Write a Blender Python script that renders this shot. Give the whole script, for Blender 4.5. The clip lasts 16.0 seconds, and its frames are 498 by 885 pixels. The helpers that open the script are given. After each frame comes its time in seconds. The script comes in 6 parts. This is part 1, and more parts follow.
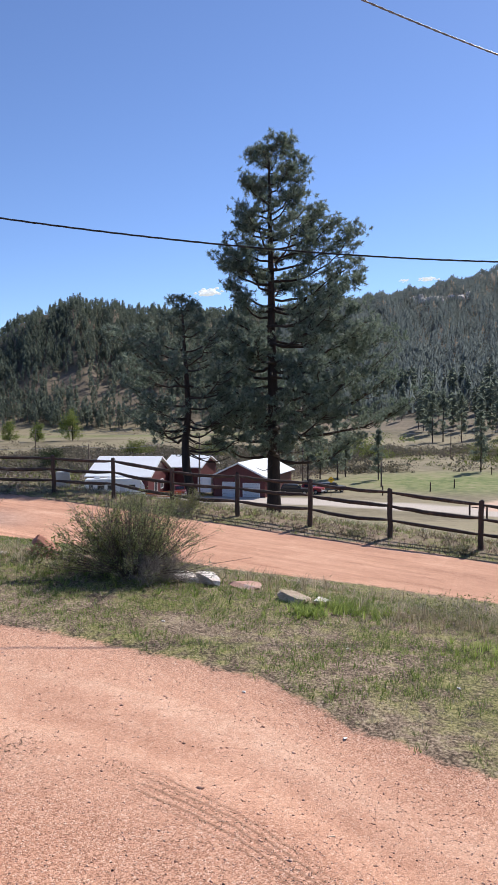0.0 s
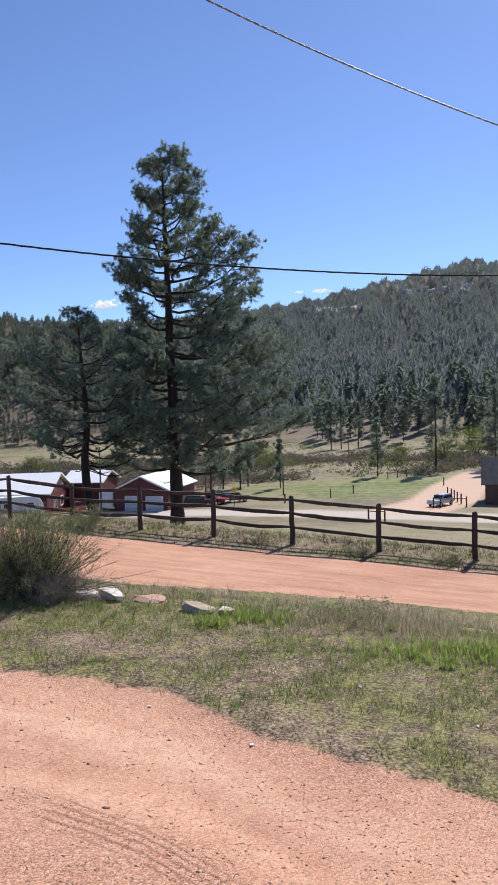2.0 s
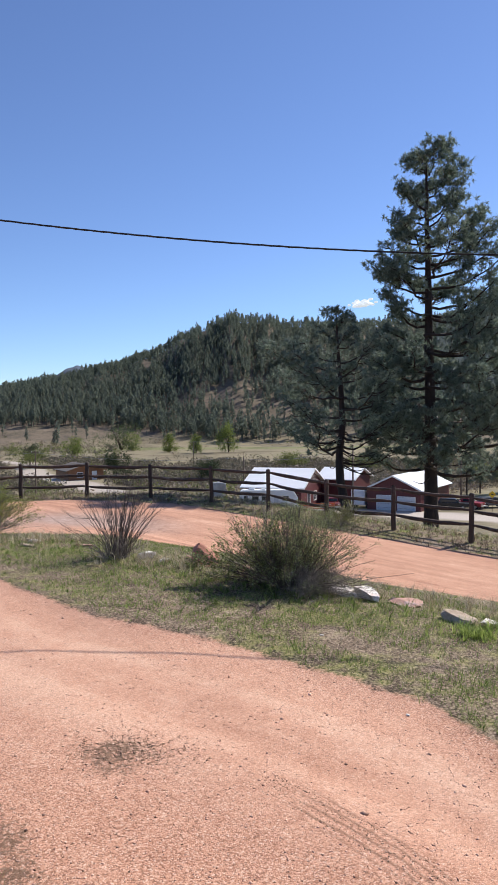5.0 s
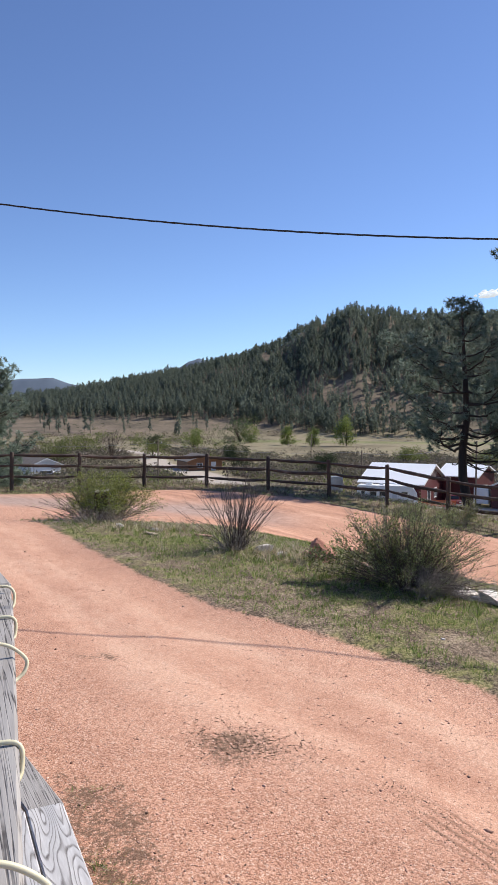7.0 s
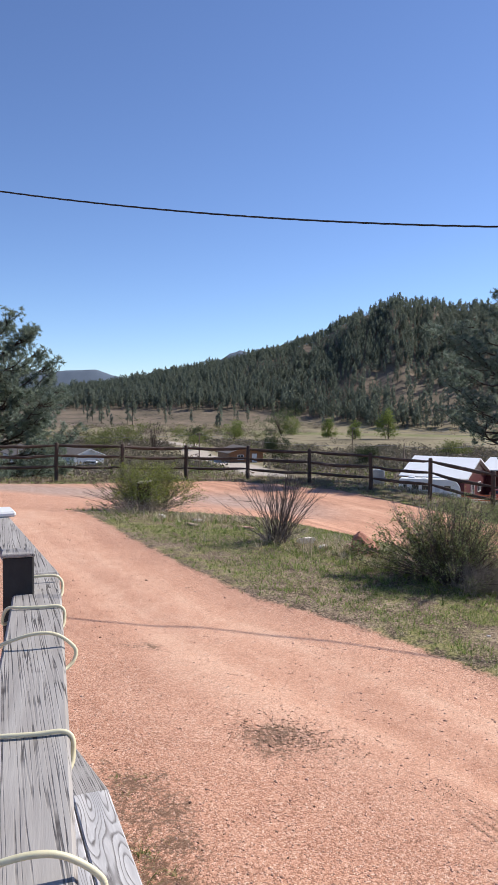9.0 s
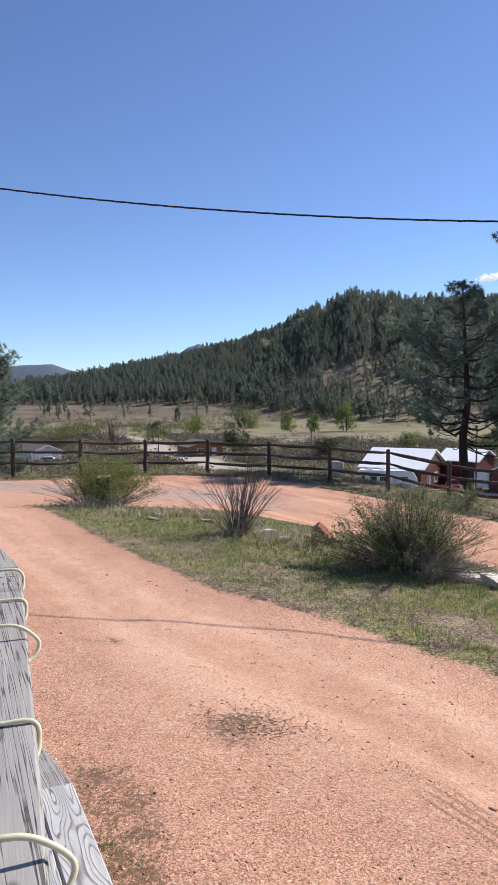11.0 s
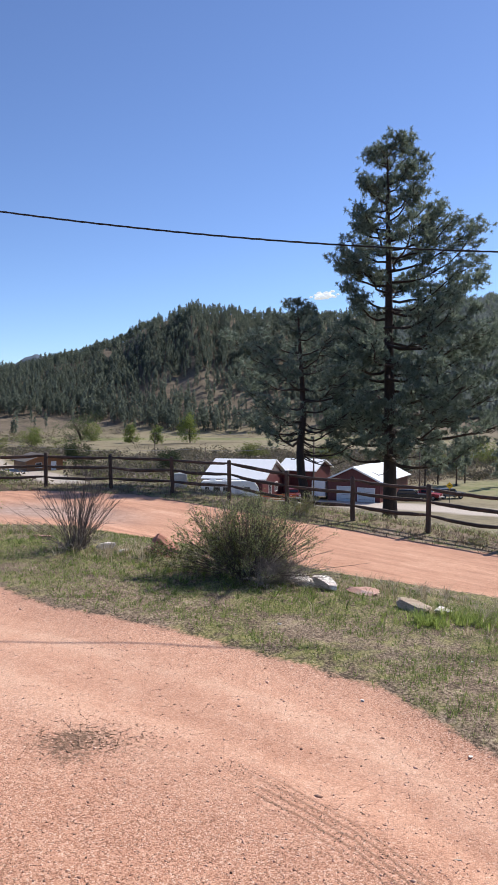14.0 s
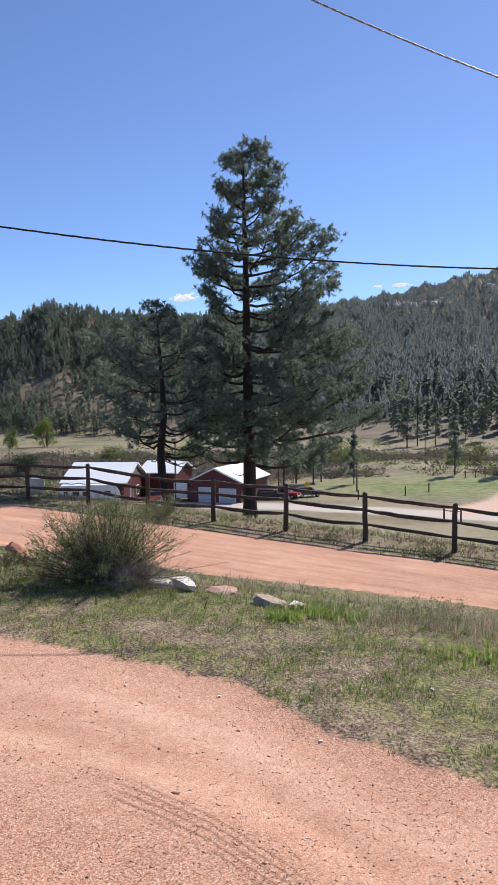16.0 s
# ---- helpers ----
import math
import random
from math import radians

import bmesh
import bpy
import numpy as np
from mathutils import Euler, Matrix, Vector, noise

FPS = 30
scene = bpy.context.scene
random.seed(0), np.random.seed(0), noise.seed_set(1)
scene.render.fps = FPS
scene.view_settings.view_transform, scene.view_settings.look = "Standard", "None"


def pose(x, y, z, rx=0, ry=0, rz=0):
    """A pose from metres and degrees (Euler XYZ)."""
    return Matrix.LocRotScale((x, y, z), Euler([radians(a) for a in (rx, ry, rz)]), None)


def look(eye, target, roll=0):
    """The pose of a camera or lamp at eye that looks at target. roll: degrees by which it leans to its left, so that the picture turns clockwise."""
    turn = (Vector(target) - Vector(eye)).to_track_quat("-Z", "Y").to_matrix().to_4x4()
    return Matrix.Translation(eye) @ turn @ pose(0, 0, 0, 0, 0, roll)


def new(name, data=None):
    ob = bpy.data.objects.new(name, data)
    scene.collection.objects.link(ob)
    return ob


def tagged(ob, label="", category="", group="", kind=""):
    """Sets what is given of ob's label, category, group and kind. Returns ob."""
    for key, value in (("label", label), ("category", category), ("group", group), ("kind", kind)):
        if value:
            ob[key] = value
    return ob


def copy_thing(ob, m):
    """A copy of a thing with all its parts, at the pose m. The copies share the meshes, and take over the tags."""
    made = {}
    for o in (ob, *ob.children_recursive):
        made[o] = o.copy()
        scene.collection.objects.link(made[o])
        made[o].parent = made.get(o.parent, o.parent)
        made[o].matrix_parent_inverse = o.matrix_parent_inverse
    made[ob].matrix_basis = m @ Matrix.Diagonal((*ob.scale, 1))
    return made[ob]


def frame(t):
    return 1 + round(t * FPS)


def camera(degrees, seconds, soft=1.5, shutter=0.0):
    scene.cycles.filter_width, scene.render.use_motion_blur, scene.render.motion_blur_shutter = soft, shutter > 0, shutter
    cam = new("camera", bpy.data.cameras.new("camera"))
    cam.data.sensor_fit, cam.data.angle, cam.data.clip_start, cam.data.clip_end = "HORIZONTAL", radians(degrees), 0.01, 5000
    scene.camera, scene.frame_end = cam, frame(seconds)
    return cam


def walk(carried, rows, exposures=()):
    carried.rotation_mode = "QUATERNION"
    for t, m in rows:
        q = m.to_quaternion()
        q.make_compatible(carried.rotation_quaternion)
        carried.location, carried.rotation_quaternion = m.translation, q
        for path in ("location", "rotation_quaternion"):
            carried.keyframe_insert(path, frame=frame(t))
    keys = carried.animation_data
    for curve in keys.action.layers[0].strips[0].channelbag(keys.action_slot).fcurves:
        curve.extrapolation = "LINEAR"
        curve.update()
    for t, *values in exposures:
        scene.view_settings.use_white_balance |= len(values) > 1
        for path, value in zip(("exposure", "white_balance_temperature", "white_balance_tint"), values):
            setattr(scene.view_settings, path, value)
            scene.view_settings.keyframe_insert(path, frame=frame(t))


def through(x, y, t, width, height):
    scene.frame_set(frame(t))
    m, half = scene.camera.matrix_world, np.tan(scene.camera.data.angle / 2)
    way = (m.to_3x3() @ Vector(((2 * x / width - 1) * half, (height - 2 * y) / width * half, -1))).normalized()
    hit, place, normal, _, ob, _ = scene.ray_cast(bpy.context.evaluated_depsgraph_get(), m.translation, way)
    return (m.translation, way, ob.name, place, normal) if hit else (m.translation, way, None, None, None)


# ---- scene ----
# ---- camera ----
cam = camera(38.15, 16.0, 1.1)
walk(cam, [
    (0.0, pose(0.024, -0.015, 1.886, 87.131, 0.222, -3.483)),
    (0.5, pose(0.038, -0.021, 1.882, 87.181, 0.581, -7.015)),
    (1.0, pose(0.044, -0.030, 1.881, 87.270, 1.038, -10.041)),
    (1.5, pose(0.046, -0.039, 1.880, 87.489, 1.395, -11.688)),
    (2.0, pose(0.047, -0.039, 1.879, 87.906, 1.640, -11.327)),
    (2.5, pose(0.046, -0.015, 1.881, 88.427, 1.719, -8.913)),
    (3.0, pose(0.035, 0.037, 1.871, 88.850, 1.615, -5.258)),
    (3.5, pose(0.018, 0.056, 1.868, 89.022, 1.309, -1.249)),
    (4.0, pose(-0.006, 0.050, 1.873, 88.886, 1.006, 2.288)),
    (4.5, pose(-0.022, 0.054, 1.871, 88.555, 0.823, 5.604)),
    (5.0, pose(-0.034, 0.076, 1.871, 88.175, 0.536, 8.635)),
    (7.5, pose(-0.076, 0.117, 1.887, 87.591, -0.351, 19.996)),
    (8.0, pose(-0.085, 0.126, 1.886, 87.471, -0.506, 21.340)),
    (10.5, pose(-0.095, 0.107, 1.881, 86.353, -0.144, 19.703)),
    (11.0, pose(-0.088, 0.099, 1.876, 86.513, 0.107, 17.996)),
    (11.5, pose(-0.070, 0.083, 1.873, 86.793, 0.243, 15.965)),
    (12.0, pose(-0.054, 0.082, 1.867, 87.106, 0.237, 13.738)),
    (12.5, pose(-0.038, 0.068, 1.873, 87.310, 0.263, 11.437)),
    (13.0, pose(-0.026, 0.059, 1.875, 87.428, 0.107, 9.273)),
    (13.5, pose(-0.018, 0.051, 1.873, 87.450, 0.104, 7.328)),
    (14.0, pose(-0.012, 0.040, 1.872, 87.443, 0.137, 5.595)),
    (14.5, pose(-0.003, 0.029, 1.869, 87.419, 0.222, 3.703)),
    (15.0, pose(0.008, 0.017, 1.870, 87.449, 0.342, 1.369)),
    (15.5, pose(0.022, -0.015, 1.880, 87.476, 0.509, -1.655)),
    (16.0, pose(0.035, -0.033, 1.881, 87.541, 0.445, -5.405)),
], exposures=((0.0, 0.3), (16.0, 0.3)))


# ---- world, sun ----
SUN_AZ, SUN_EL = 40.0, 41.0
world = bpy.data.worlds.new("daylight")
scene.world = world
world.use_nodes = True
wn = world.node_tree.nodes
sky = wn.new("ShaderNodeTexSky")
sky.sky_type, sky.sun_disc = "NISHITA", False
sky.sun_elevation, sky.sun_rotation = radians(SUN_EL), radians(SUN_AZ)
sky.altitude, sky.air_density, sky.dust_density, sky.ozone_density = 1800.0, 1.0, 0.25, 6.0
wn["Background"].inputs["Strength"].default_value = 0.125
deep = wn.new("ShaderNodeHueSaturation")
deep.inputs["Saturation"].default_value, deep.inputs["Hue"].default_value = 1.0, 0.507
world.node_tree.links.new(sky.outputs["Color"], deep.inputs["Color"])
world.node_tree.links.new(deep.outputs["Color"], wn["Background"].inputs["Color"])

sun_data = bpy.data.lights.new("sun", "SUN")
sun_data.energy, sun_data.angle, sun_data.color = 5.0, radians(0.53), (1.0, 0.95, 0.87)
sun = new("sun", sun_data)
sun.matrix_world = look((30 * math.sin(radians(SUN_AZ)), 30 * math.cos(radians(SUN_AZ)), 30 * math.tan(radians(SUN_EL))), (0, 0, 0))


# ---- materials ----
def graph(name):
    m = bpy.data.materials.new(name)
    m.use_nodes = True
    t = m.node_tree
    return m, t, t.nodes["Principled BSDF"]


def add(t, kind, **values):
    n = t.nodes.new(kind)
    for key, value in values.items():
        if key in n.inputs:
            n.inputs[key].default_value = value
    return n


def tone(t, factor, stops):
    """A colour ramp over factor; stops: (place, (r, g, b))."""
    n = t.nodes.new("ShaderNodeValToRGB")
    el = n.color_ramp.elements
    while len(el) < len(stops):
        el.new(0.5)
    for e, (p, c) in zip(el, stops):
        e.position, e.color = p, (*c, 1.0)
    t.links.new(factor, n.inputs["Fac"])
    return n.outputs["Color"]


def noise_at(t, where, scale, detail=4.0, rough=0.55):
    n = add(t, "ShaderNodeTexNoise", Scale=scale, Detail=detail, Roughness=rough)
    t.links.new(where, n.inputs["Vector"])
    return n.outputs["Fac"]


def mix(t, factor, a, b, kind="MIX"):
    n = t.nodes.new("ShaderNodeMix")
    n.data_type, n.blend_type = "RGBA", kind
    for sock, value in ((n.inputs[0], factor), (n.inputs[6], a), (n.inputs[7], b)):
        if isinstance(value, (int, float)):
            sock.default_value = value
        elif isinstance(value, tuple):
            sock.default_value = (*value, 1.0)
        else:
            t.links.new(value, sock)
    return n.outputs[2]


def calc(t, op, a, b=0.0, c=0.0):
    n = t.nodes.new("ShaderNodeMath")
    n.operation = op
    for sock, value in zip(n.inputs, (a, b, c)):
        if isinstance(value, (int, float)):
            sock.default_value = value
        else:
            t.links.new(value, sock)
    return n.outputs[0]


def bump(t, shader, factor, strength=0.4, distance=0.01):
    n = add(t, "ShaderNodeBump", Strength=strength, Distance=distance)
    t.links.new(factor, n.inputs["Height"])
    t.links.new(n.outputs["Normal"], shader.inputs["Normal"])


def surface(name, stops, scale=6.0, rough=0.8, fine=40.0, relief=0.3, depth=0.01, stretch=(1, 1, 1), wear=None, metal=0.0, vary=0.0, own=False):
    """A material with a large and a fine noise in its colour, bump and, if asked, change from piece to piece."""
    m, t, shader = graph(name)
    co = t.nodes.new("ShaderNodeTexCoord")
    mp = t.nodes.new("ShaderNodeMapping")
    mp.inputs["Scale"].default_value = stretch
    t.links.new(co.outputs["Object"], mp.inputs["Vector"])
    big, small = noise_at(t, mp.outputs[0], scale), noise_at(t, mp.outputs[0], fine, 6.0, 0.65)
    f = calc(t, "ADD", calc(t, "MULTIPLY", big, 0.6), calc(t, "MULTIPLY", small, 0.4))
    col = tone(t, f, stops)
    if wear:
        col = mix(t, tone(t, noise_at(t, co.outputs["Object"], scale * 0.6, 5.0, 0.7), ((0.55, (0, 0, 0)), (0.7, (1, 1, 1)))), col, wear)
    if vary:
        info = t.nodes.new("ShaderNodeObjectInfo" if own else "ShaderNodeNewGeometry")
        rnd = info.outputs["Random" if own else "Random Per Island"]
        col = mix(t, 1.0, col, tone(t, rnd, ((0.0, (1 - vary,) * 3), (1.0, (1 + vary,) * 3))), "MULTIPLY")
    t.links.new(col, shader.inputs["Base Color"])
    shader.inputs["Roughness"].default_value, shader.inputs["Metallic"].default_value = rough, metal
    if relief:
        bump(t, shader, small, relief, depth)
    return m


def leafy(name, dark, light, through=0.35, vary=0.35, gloss=0.55):
    """Leaves and needles: some light passes through, and each island has its own tone."""
    m, t, shader = graph(name)
    geo = t.nodes.new("ShaderNodeNewGeometry")
    co = t.nodes.new("ShaderNodeTexCoord")
    big = noise_at(t, co.outputs["Object"], 0.9, 3.0)
    f = calc(t, "ADD", calc(t, "MULTIPLY", geo.outputs["Random Per Island"], vary), calc(t, "MULTIPLY", big, 1 - vary))
    col = tone(t, f, ((0.2, dark), (0.75, light)))
    t.links.new(col, shader.inputs["Base Color"])
    shader.inputs["Roughness"].default_value, shader.inputs["Specular IOR Level"].default_value = gloss, 0.25
    tr = t.nodes.new("ShaderNodeBsdfTranslucent")
    t.links.new(col, tr.inputs["Color"])
    ms = t.nodes.new("ShaderNodeMixShader")
    ms.inputs[0].default_value = through
    t.links.new(shader.outputs[0], ms.inputs[1])
    t.links.new(tr.outputs[0], ms.inputs[2])
    t.links.new(ms.outputs[0], t.nodes["Material Output"].inputs["Surface"])
    return m


def ground_material():
    m, t, shader = graph("ground")
    pos = t.nodes.new("ShaderNodeNewGeometry").outputs["Position"]

    def mask(name):
        n = t.nodes.new("ShaderNodeAttribute")
        n.attribute_name = name
        return n.outputs["Fac"]

    n1, n2, n3 = noise_at(t, pos, 0.7, 5.0), noise_at(t, pos, 6.0, 6.0, 0.65), noise_at(t, pos, 45.0, 5.0, 0.7)
    n4 = noise_at(t, pos, 0.045, 6.0, 0.6)
    stones = add(t, "ShaderNodeTexVoronoi", Scale=165.0)
    t.links.new(pos, stones.inputs["Vector"])
    grit = add(t, "ShaderNodeTexVoronoi", Scale=230.0)
    t.links.new(pos, grit.inputs["Vector"])
    # crushed red granite: grains of pink, tan, rust and grey
    sep = t.nodes.new("ShaderNodeSeparateColor")
    t.links.new(stones.outputs["Color"], sep.inputs[0])
    grains = tone(t, sep.outputs[0], ((0.0, (0.07, 0.033, 0.023)), (0.2, (0.285, 0.13, 0.084)), (0.5, (0.53, 0.27, 0.175)), (0.85, (0.68, 0.405, 0.285)), (1.0, (0.80, 0.62, 0.49))))
    # streaks follow the drive: noise drawn out along its edge
    lane = t.nodes.new("ShaderNodeCombineXYZ")
    t.links.new(mask("lane_across"), lane.inputs[0])
    t.links.new(calc(t, "ADD", calc(t, "MULTIPLY", mask("lane_along"), 0.12), calc(t, "MULTIPLY", n1, 0.5)), lane.inputs[1])
    streak = noise_at(t, lane.outputs[0], 2.2, 6.0, 0.62)
    # wheel tracks run along the back road
    xyz = t.nodes.new("ShaderNodeSeparateXYZ")
    t.links.new(pos, xyz.inputs[0])
    road = tone(t, calc(t, "ADD", calc(t, "MULTIPLY", xyz.outputs[0], 0.0253), calc(t, "MULTIPLY", xyz.outputs[1], 0.0431)), ((0.38, (0, 0, 0)), (0.46, (1, 1, 1))))
    tracks = calc(t, "MULTIPLY", road, calc(t, "MULTIPLY", calc(t, "SUBTRACT", streak, calc(t, "ADD", calc(t, "MULTIPLY", n1, 0.6), calc(t, "MULTIPLY", n2, 0.4))), 0.16))
    soil = calc(t, "ADD", calc(t, "MULTIPLY", n1, 0.30), calc(t, "ADD", calc(t, "MULTIPLY", n2, 0.26), calc(t, "MULTIPLY", streak, 0.44)))
    soil = calc(t, "ADD", soil, calc(t, "MULTIPLY", mask("packed"), 0.075))
    dust = tone(t, calc(t, "ADD", soil, tracks), ((0.40, (0.36, 0.17, 0.105)), (0.48, (0.51, 0.262, 0.166)), (0.56, (0.625, 0.345, 0.228)), (0.66, (0.74, 0.465, 0.325))))
    gravel = mix(t, calc(t, "SUBTRACT", calc(t, "SUBTRACT", 0.72, calc(t, "MULTIPLY", road, 0.35)), calc(t, "MULTIPLY", mask("packed"), 0.3)), dust, grains)
    specks = add(t, "ShaderNodeTexVoronoi", Scale=24.0)
    t.links.new(pos, specks.inputs["Vector"])
    gravel = mix(t, tone(t, specks.outputs["Distance"], ((0.05, (0.45,) * 3), (0.11, (0, 0, 0)))), gravel, (0.20, 0.10, 0.065))
    cinder = tone(t, calc(t, "ADD", calc(t, "MULTIPLY", n2, 0.5), calc(t, "MULTIPLY", n3, 0.5)), ((0.4, (0.20, 0.145, 0.125)), (0.5, (0.34, 0.26, 0.225)), (0.6, (0.48, 0.39, 0.345))))
    gravel = mix(t, mask("cinder"), gravel, cinder)
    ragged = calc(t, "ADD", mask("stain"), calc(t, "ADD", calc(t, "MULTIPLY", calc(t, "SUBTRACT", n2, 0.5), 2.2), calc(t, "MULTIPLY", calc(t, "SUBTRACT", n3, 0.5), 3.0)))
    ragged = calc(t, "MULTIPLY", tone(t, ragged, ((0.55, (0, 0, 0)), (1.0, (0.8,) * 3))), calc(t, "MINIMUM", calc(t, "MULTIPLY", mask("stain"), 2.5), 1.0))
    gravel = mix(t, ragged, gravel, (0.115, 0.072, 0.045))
    ridge_line = calc(t, "SINE", calc(t, "ADD", calc(t, "MULTIPLY", mask("tread"), 118.0), calc(t, "MULTIPLY", n2, 5.0)))
    pressed = calc(t, "MULTIPLY", calc(t, "MULTIPLY", calc(t, "MAXIMUM", ridge_line, 0.0), mask("tread_on")), calc(t, "ADD", n3, 0.3))
    gravel = mix(t, calc(t, "MULTIPLY", pressed, 0.75), gravel, (0.20, 0.105, 0.07))
    # thin turf: grey litter, tan thatch and green patches
    litter = tone(t, calc(t, "ADD", calc(t, "MULTIPLY", n3, 0.72), calc(t, "MULTIPLY", n2, 0.28)), ((0.42, (0.055, 0.037, 0.024)), (0.48, (0.165, 0.115, 0.078)), (0.54, (0.295, 0.215, 0.152)), (0.61, (0.48, 0.385, 0.285))))
    turf = tone(t, calc(t, "ADD", calc(t, "MULTIPLY", n3, 0.6), calc(t, "MULTIPLY", n2, 0.4)), ((0.42, (0.025, 0.03, 0.008)), (0.5, (0.12, 0.13, 0.03)), (0.58, (0.29, 0.265, 0.09))))
    lawn = mix(t, tone(t, calc(t, "ADD", calc(t, "MULTIPLY", n1, 0.55), calc(t, "MULTIPLY", n2, 0.45)), ((0.46, (0, 0, 0)), (0.56, (0.75,) * 3))), litter, turf)
    # valley floor: straw meadow, green pasture and brush
    meadow = tone(t, calc(t, "ADD", calc(t, "MULTIPLY", n4, 0.7), calc(t, "MULTIPLY", n1, 0.3)), ((0.32, (0.11, 0.092, 0.055)), (0.44, (0.18, 0.148, 0.09)), (0.54, (0.26, 0.215, 0.135)), (0.64, (0.19, 0.175, 0.09)), (0.75, (0.15, 0.155, 0.07))))
    pasture = tone(t, calc(t, "ADD", calc(t, "MULTIPLY", n1, 0.5), calc(t, "MULTIPLY", n4, 0.5)), ((0.40, (0.085, 0.115, 0.03)), (0.48, (0.15, 0.18, 0.055)), (0.54, (0.205, 0.205, 0.085)), (0.62, (0.26, 0.22, 0.12))))
    slope = tone(t, calc(t, "ADD", calc(t, "MULTIPLY", n4, 0.6), calc(t, "MULTIPLY", n1, 0.4)), ((0.35, (0.075, 0.062, 0.042)), (0.5, (0.15, 0.118, 0.082)), (0.62, (0.225, 0.168, 0.12)), (0.75, (0.31, 0.21, 0.15))))
    col = mix(t, mask("valley"), lawn, meadow)
    col = mix(t, mask("green"), col, pasture)
    col = mix(t, mask("hill"), col, slope)
    pale = tone(t, n2, ((0.3, (0.40, 0.34, 0.29)), (0.7, (0.54, 0.47, 0.41))))
    col = mix(t, mask("pale"), col, pale)
    drive = tone(t, n2, ((0.3, (0.50, 0.33, 0.24)), (0.7, (0.60, 0.42, 0.32))))
    col = mix(t, mask("drive"), col, drive)
    edge = calc(t, "ADD", mask("gravel"), calc(t, "ADD", calc(t, "MULTIPLY", calc(t, "SUBTRACT", n2, 0.5), 1.1), calc(t, "MULTIPLY", calc(t, "SUBTRACT", n3, 0.5), 0.7)))
    edge = tone(t, edge, ((0.38, (0, 0, 0)), (0.62, (1, 1, 1))))
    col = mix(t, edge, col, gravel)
    t.links.new(col, shader.inputs["Base Color"])
    shader.inputs["Roughness"].default_value = 0.92
    shader.inputs["Specular IOR Level"].default_value = 0.2
    h = calc(t, "ADD", calc(t, "MULTIPLY", stones.outputs["Distance"], -0.6), calc(t, "ADD", calc(t, "MULTIPLY", grit.outputs["Distance"], -0.3), calc(t, "MULTIPLY", n2, 0.22)))
    h = calc(t, "SUBTRACT", h, calc(t, "MULTIPLY", pressed, 0.5))
    bump(t, shader, h, 0.42, 0.008)
    return m


GROUND = ground_material()
BARK = surface("pine bark", ((0.25, (0.015, 0.011, 0.01)), (0.5, (0.042, 0.027, 0.021)), (0.75, (0.085, 0.053, 0.039))), 5.0, 0.9, 22.0, 0.9, 0.03, (1, 1, 0.25))
NEEDLES = leafy("pine needles", (0.08, 0.115, 0.08), (0.275, 0.325, 0.255), 0.42, 0.6, 0.6)
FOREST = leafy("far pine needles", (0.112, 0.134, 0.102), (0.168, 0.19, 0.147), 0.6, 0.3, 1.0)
# distance haze is put into this blue-grey needle colour
MOUNTAIN = leafy("haze-tinted pine needles", (0.15, 0.177, 0.172), (0.19, 0.218, 0.21), 0.62, 0.2, 1.0)
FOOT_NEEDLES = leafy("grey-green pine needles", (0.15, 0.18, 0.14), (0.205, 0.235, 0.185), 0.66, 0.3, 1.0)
FOREST_BARK = surface("far bark", ((0.3, (0.05, 0.035, 0.028)), (0.7, (0.11, 0.075, 0.055))), 0.5, 0.9, 4.0, 0.0)
POST_WOOD = surface("stained fence wood", ((0.25, (0.022, 0.014, 0.010)), (0.5, (0.06, 0.036, 0.024)), (0.75, (0.12, 0.075, 0.05))), 3.0, 0.75, 30.0, 0.6, 0.012, (1, 1, 0.3), (0.17, 0.12, 0.09), 0.0, 0.25, True)


# ---- building blocks ----
def mesh_of(name, verts, faces, material, shade=False):
    """A mesh from arrays of points and of equal-sided faces."""
    verts, faces = np.asarray(verts, np.float32), np.asarray(faces, np.int32)
    me = bpy.data.meshes.new(name)
    n, k = faces.shape
    me.vertices.add(len(verts))
    me.vertices.foreach_set("co", verts.ravel())
    me.loops.add(n * k)
    me.loops.foreach_set("vertex_index", faces.ravel())
    me.polygons.add(n)
    me.polygons.foreach_set("loop_start", np.arange(0, n * k, k, dtype=np.int32))
    if shade:
        me.polygons.foreach_set("use_smooth", np.ones(n, bool))
    me.update(calc_edges=True)
    me.materials.append(material)
    return me


def part(name, bm, material, parent, label="", shade=False):
    me = bpy.data.meshes.new(name)
    bm.to_mesh(me)
    bm.free()
    me.materials.append(material)
    if shade:
        for p in me.polygons:
            p.use_smooth = True
    ob = new(name, me)
    ob.parent = parent
    return tagged(ob, label)


def piece(name, me, parent, label="", m=None):
    ob = new(name, me)
    ob.parent = parent
    if m is not None:
        ob.matrix_basis = m
    return tagged(ob, label)


def thing(name, m, label, category, group="", kind=""):
    ob = new(name)
    ob.matrix_basis = m
    return tagged(ob, label, category, group, kind)


def box(bm, sx, sy, sz, m=Matrix(), bevel=0.0, segments=1):
    """A box of that size, centred, at m, with bevelled edges."""
    made = bmesh.ops.create_cube(bm, size=1.0, matrix=m @ Matrix.Diagonal((sx, sy, sz, 1)))
    if bevel:
        edges = list({e for v in made["verts"] for e in v.link_edges})
        bmesh.ops.bevel(bm, geom=edges, offset=bevel, segments=segments, affect="EDGES", profile=0.6)
    return bm


def boxed(*boxes, bevel=0.0):
    bm = bmesh.new()
    for sx, sy, sz, m in boxes:
        box(bm, sx, sy, sz, m, bevel)
    return bm


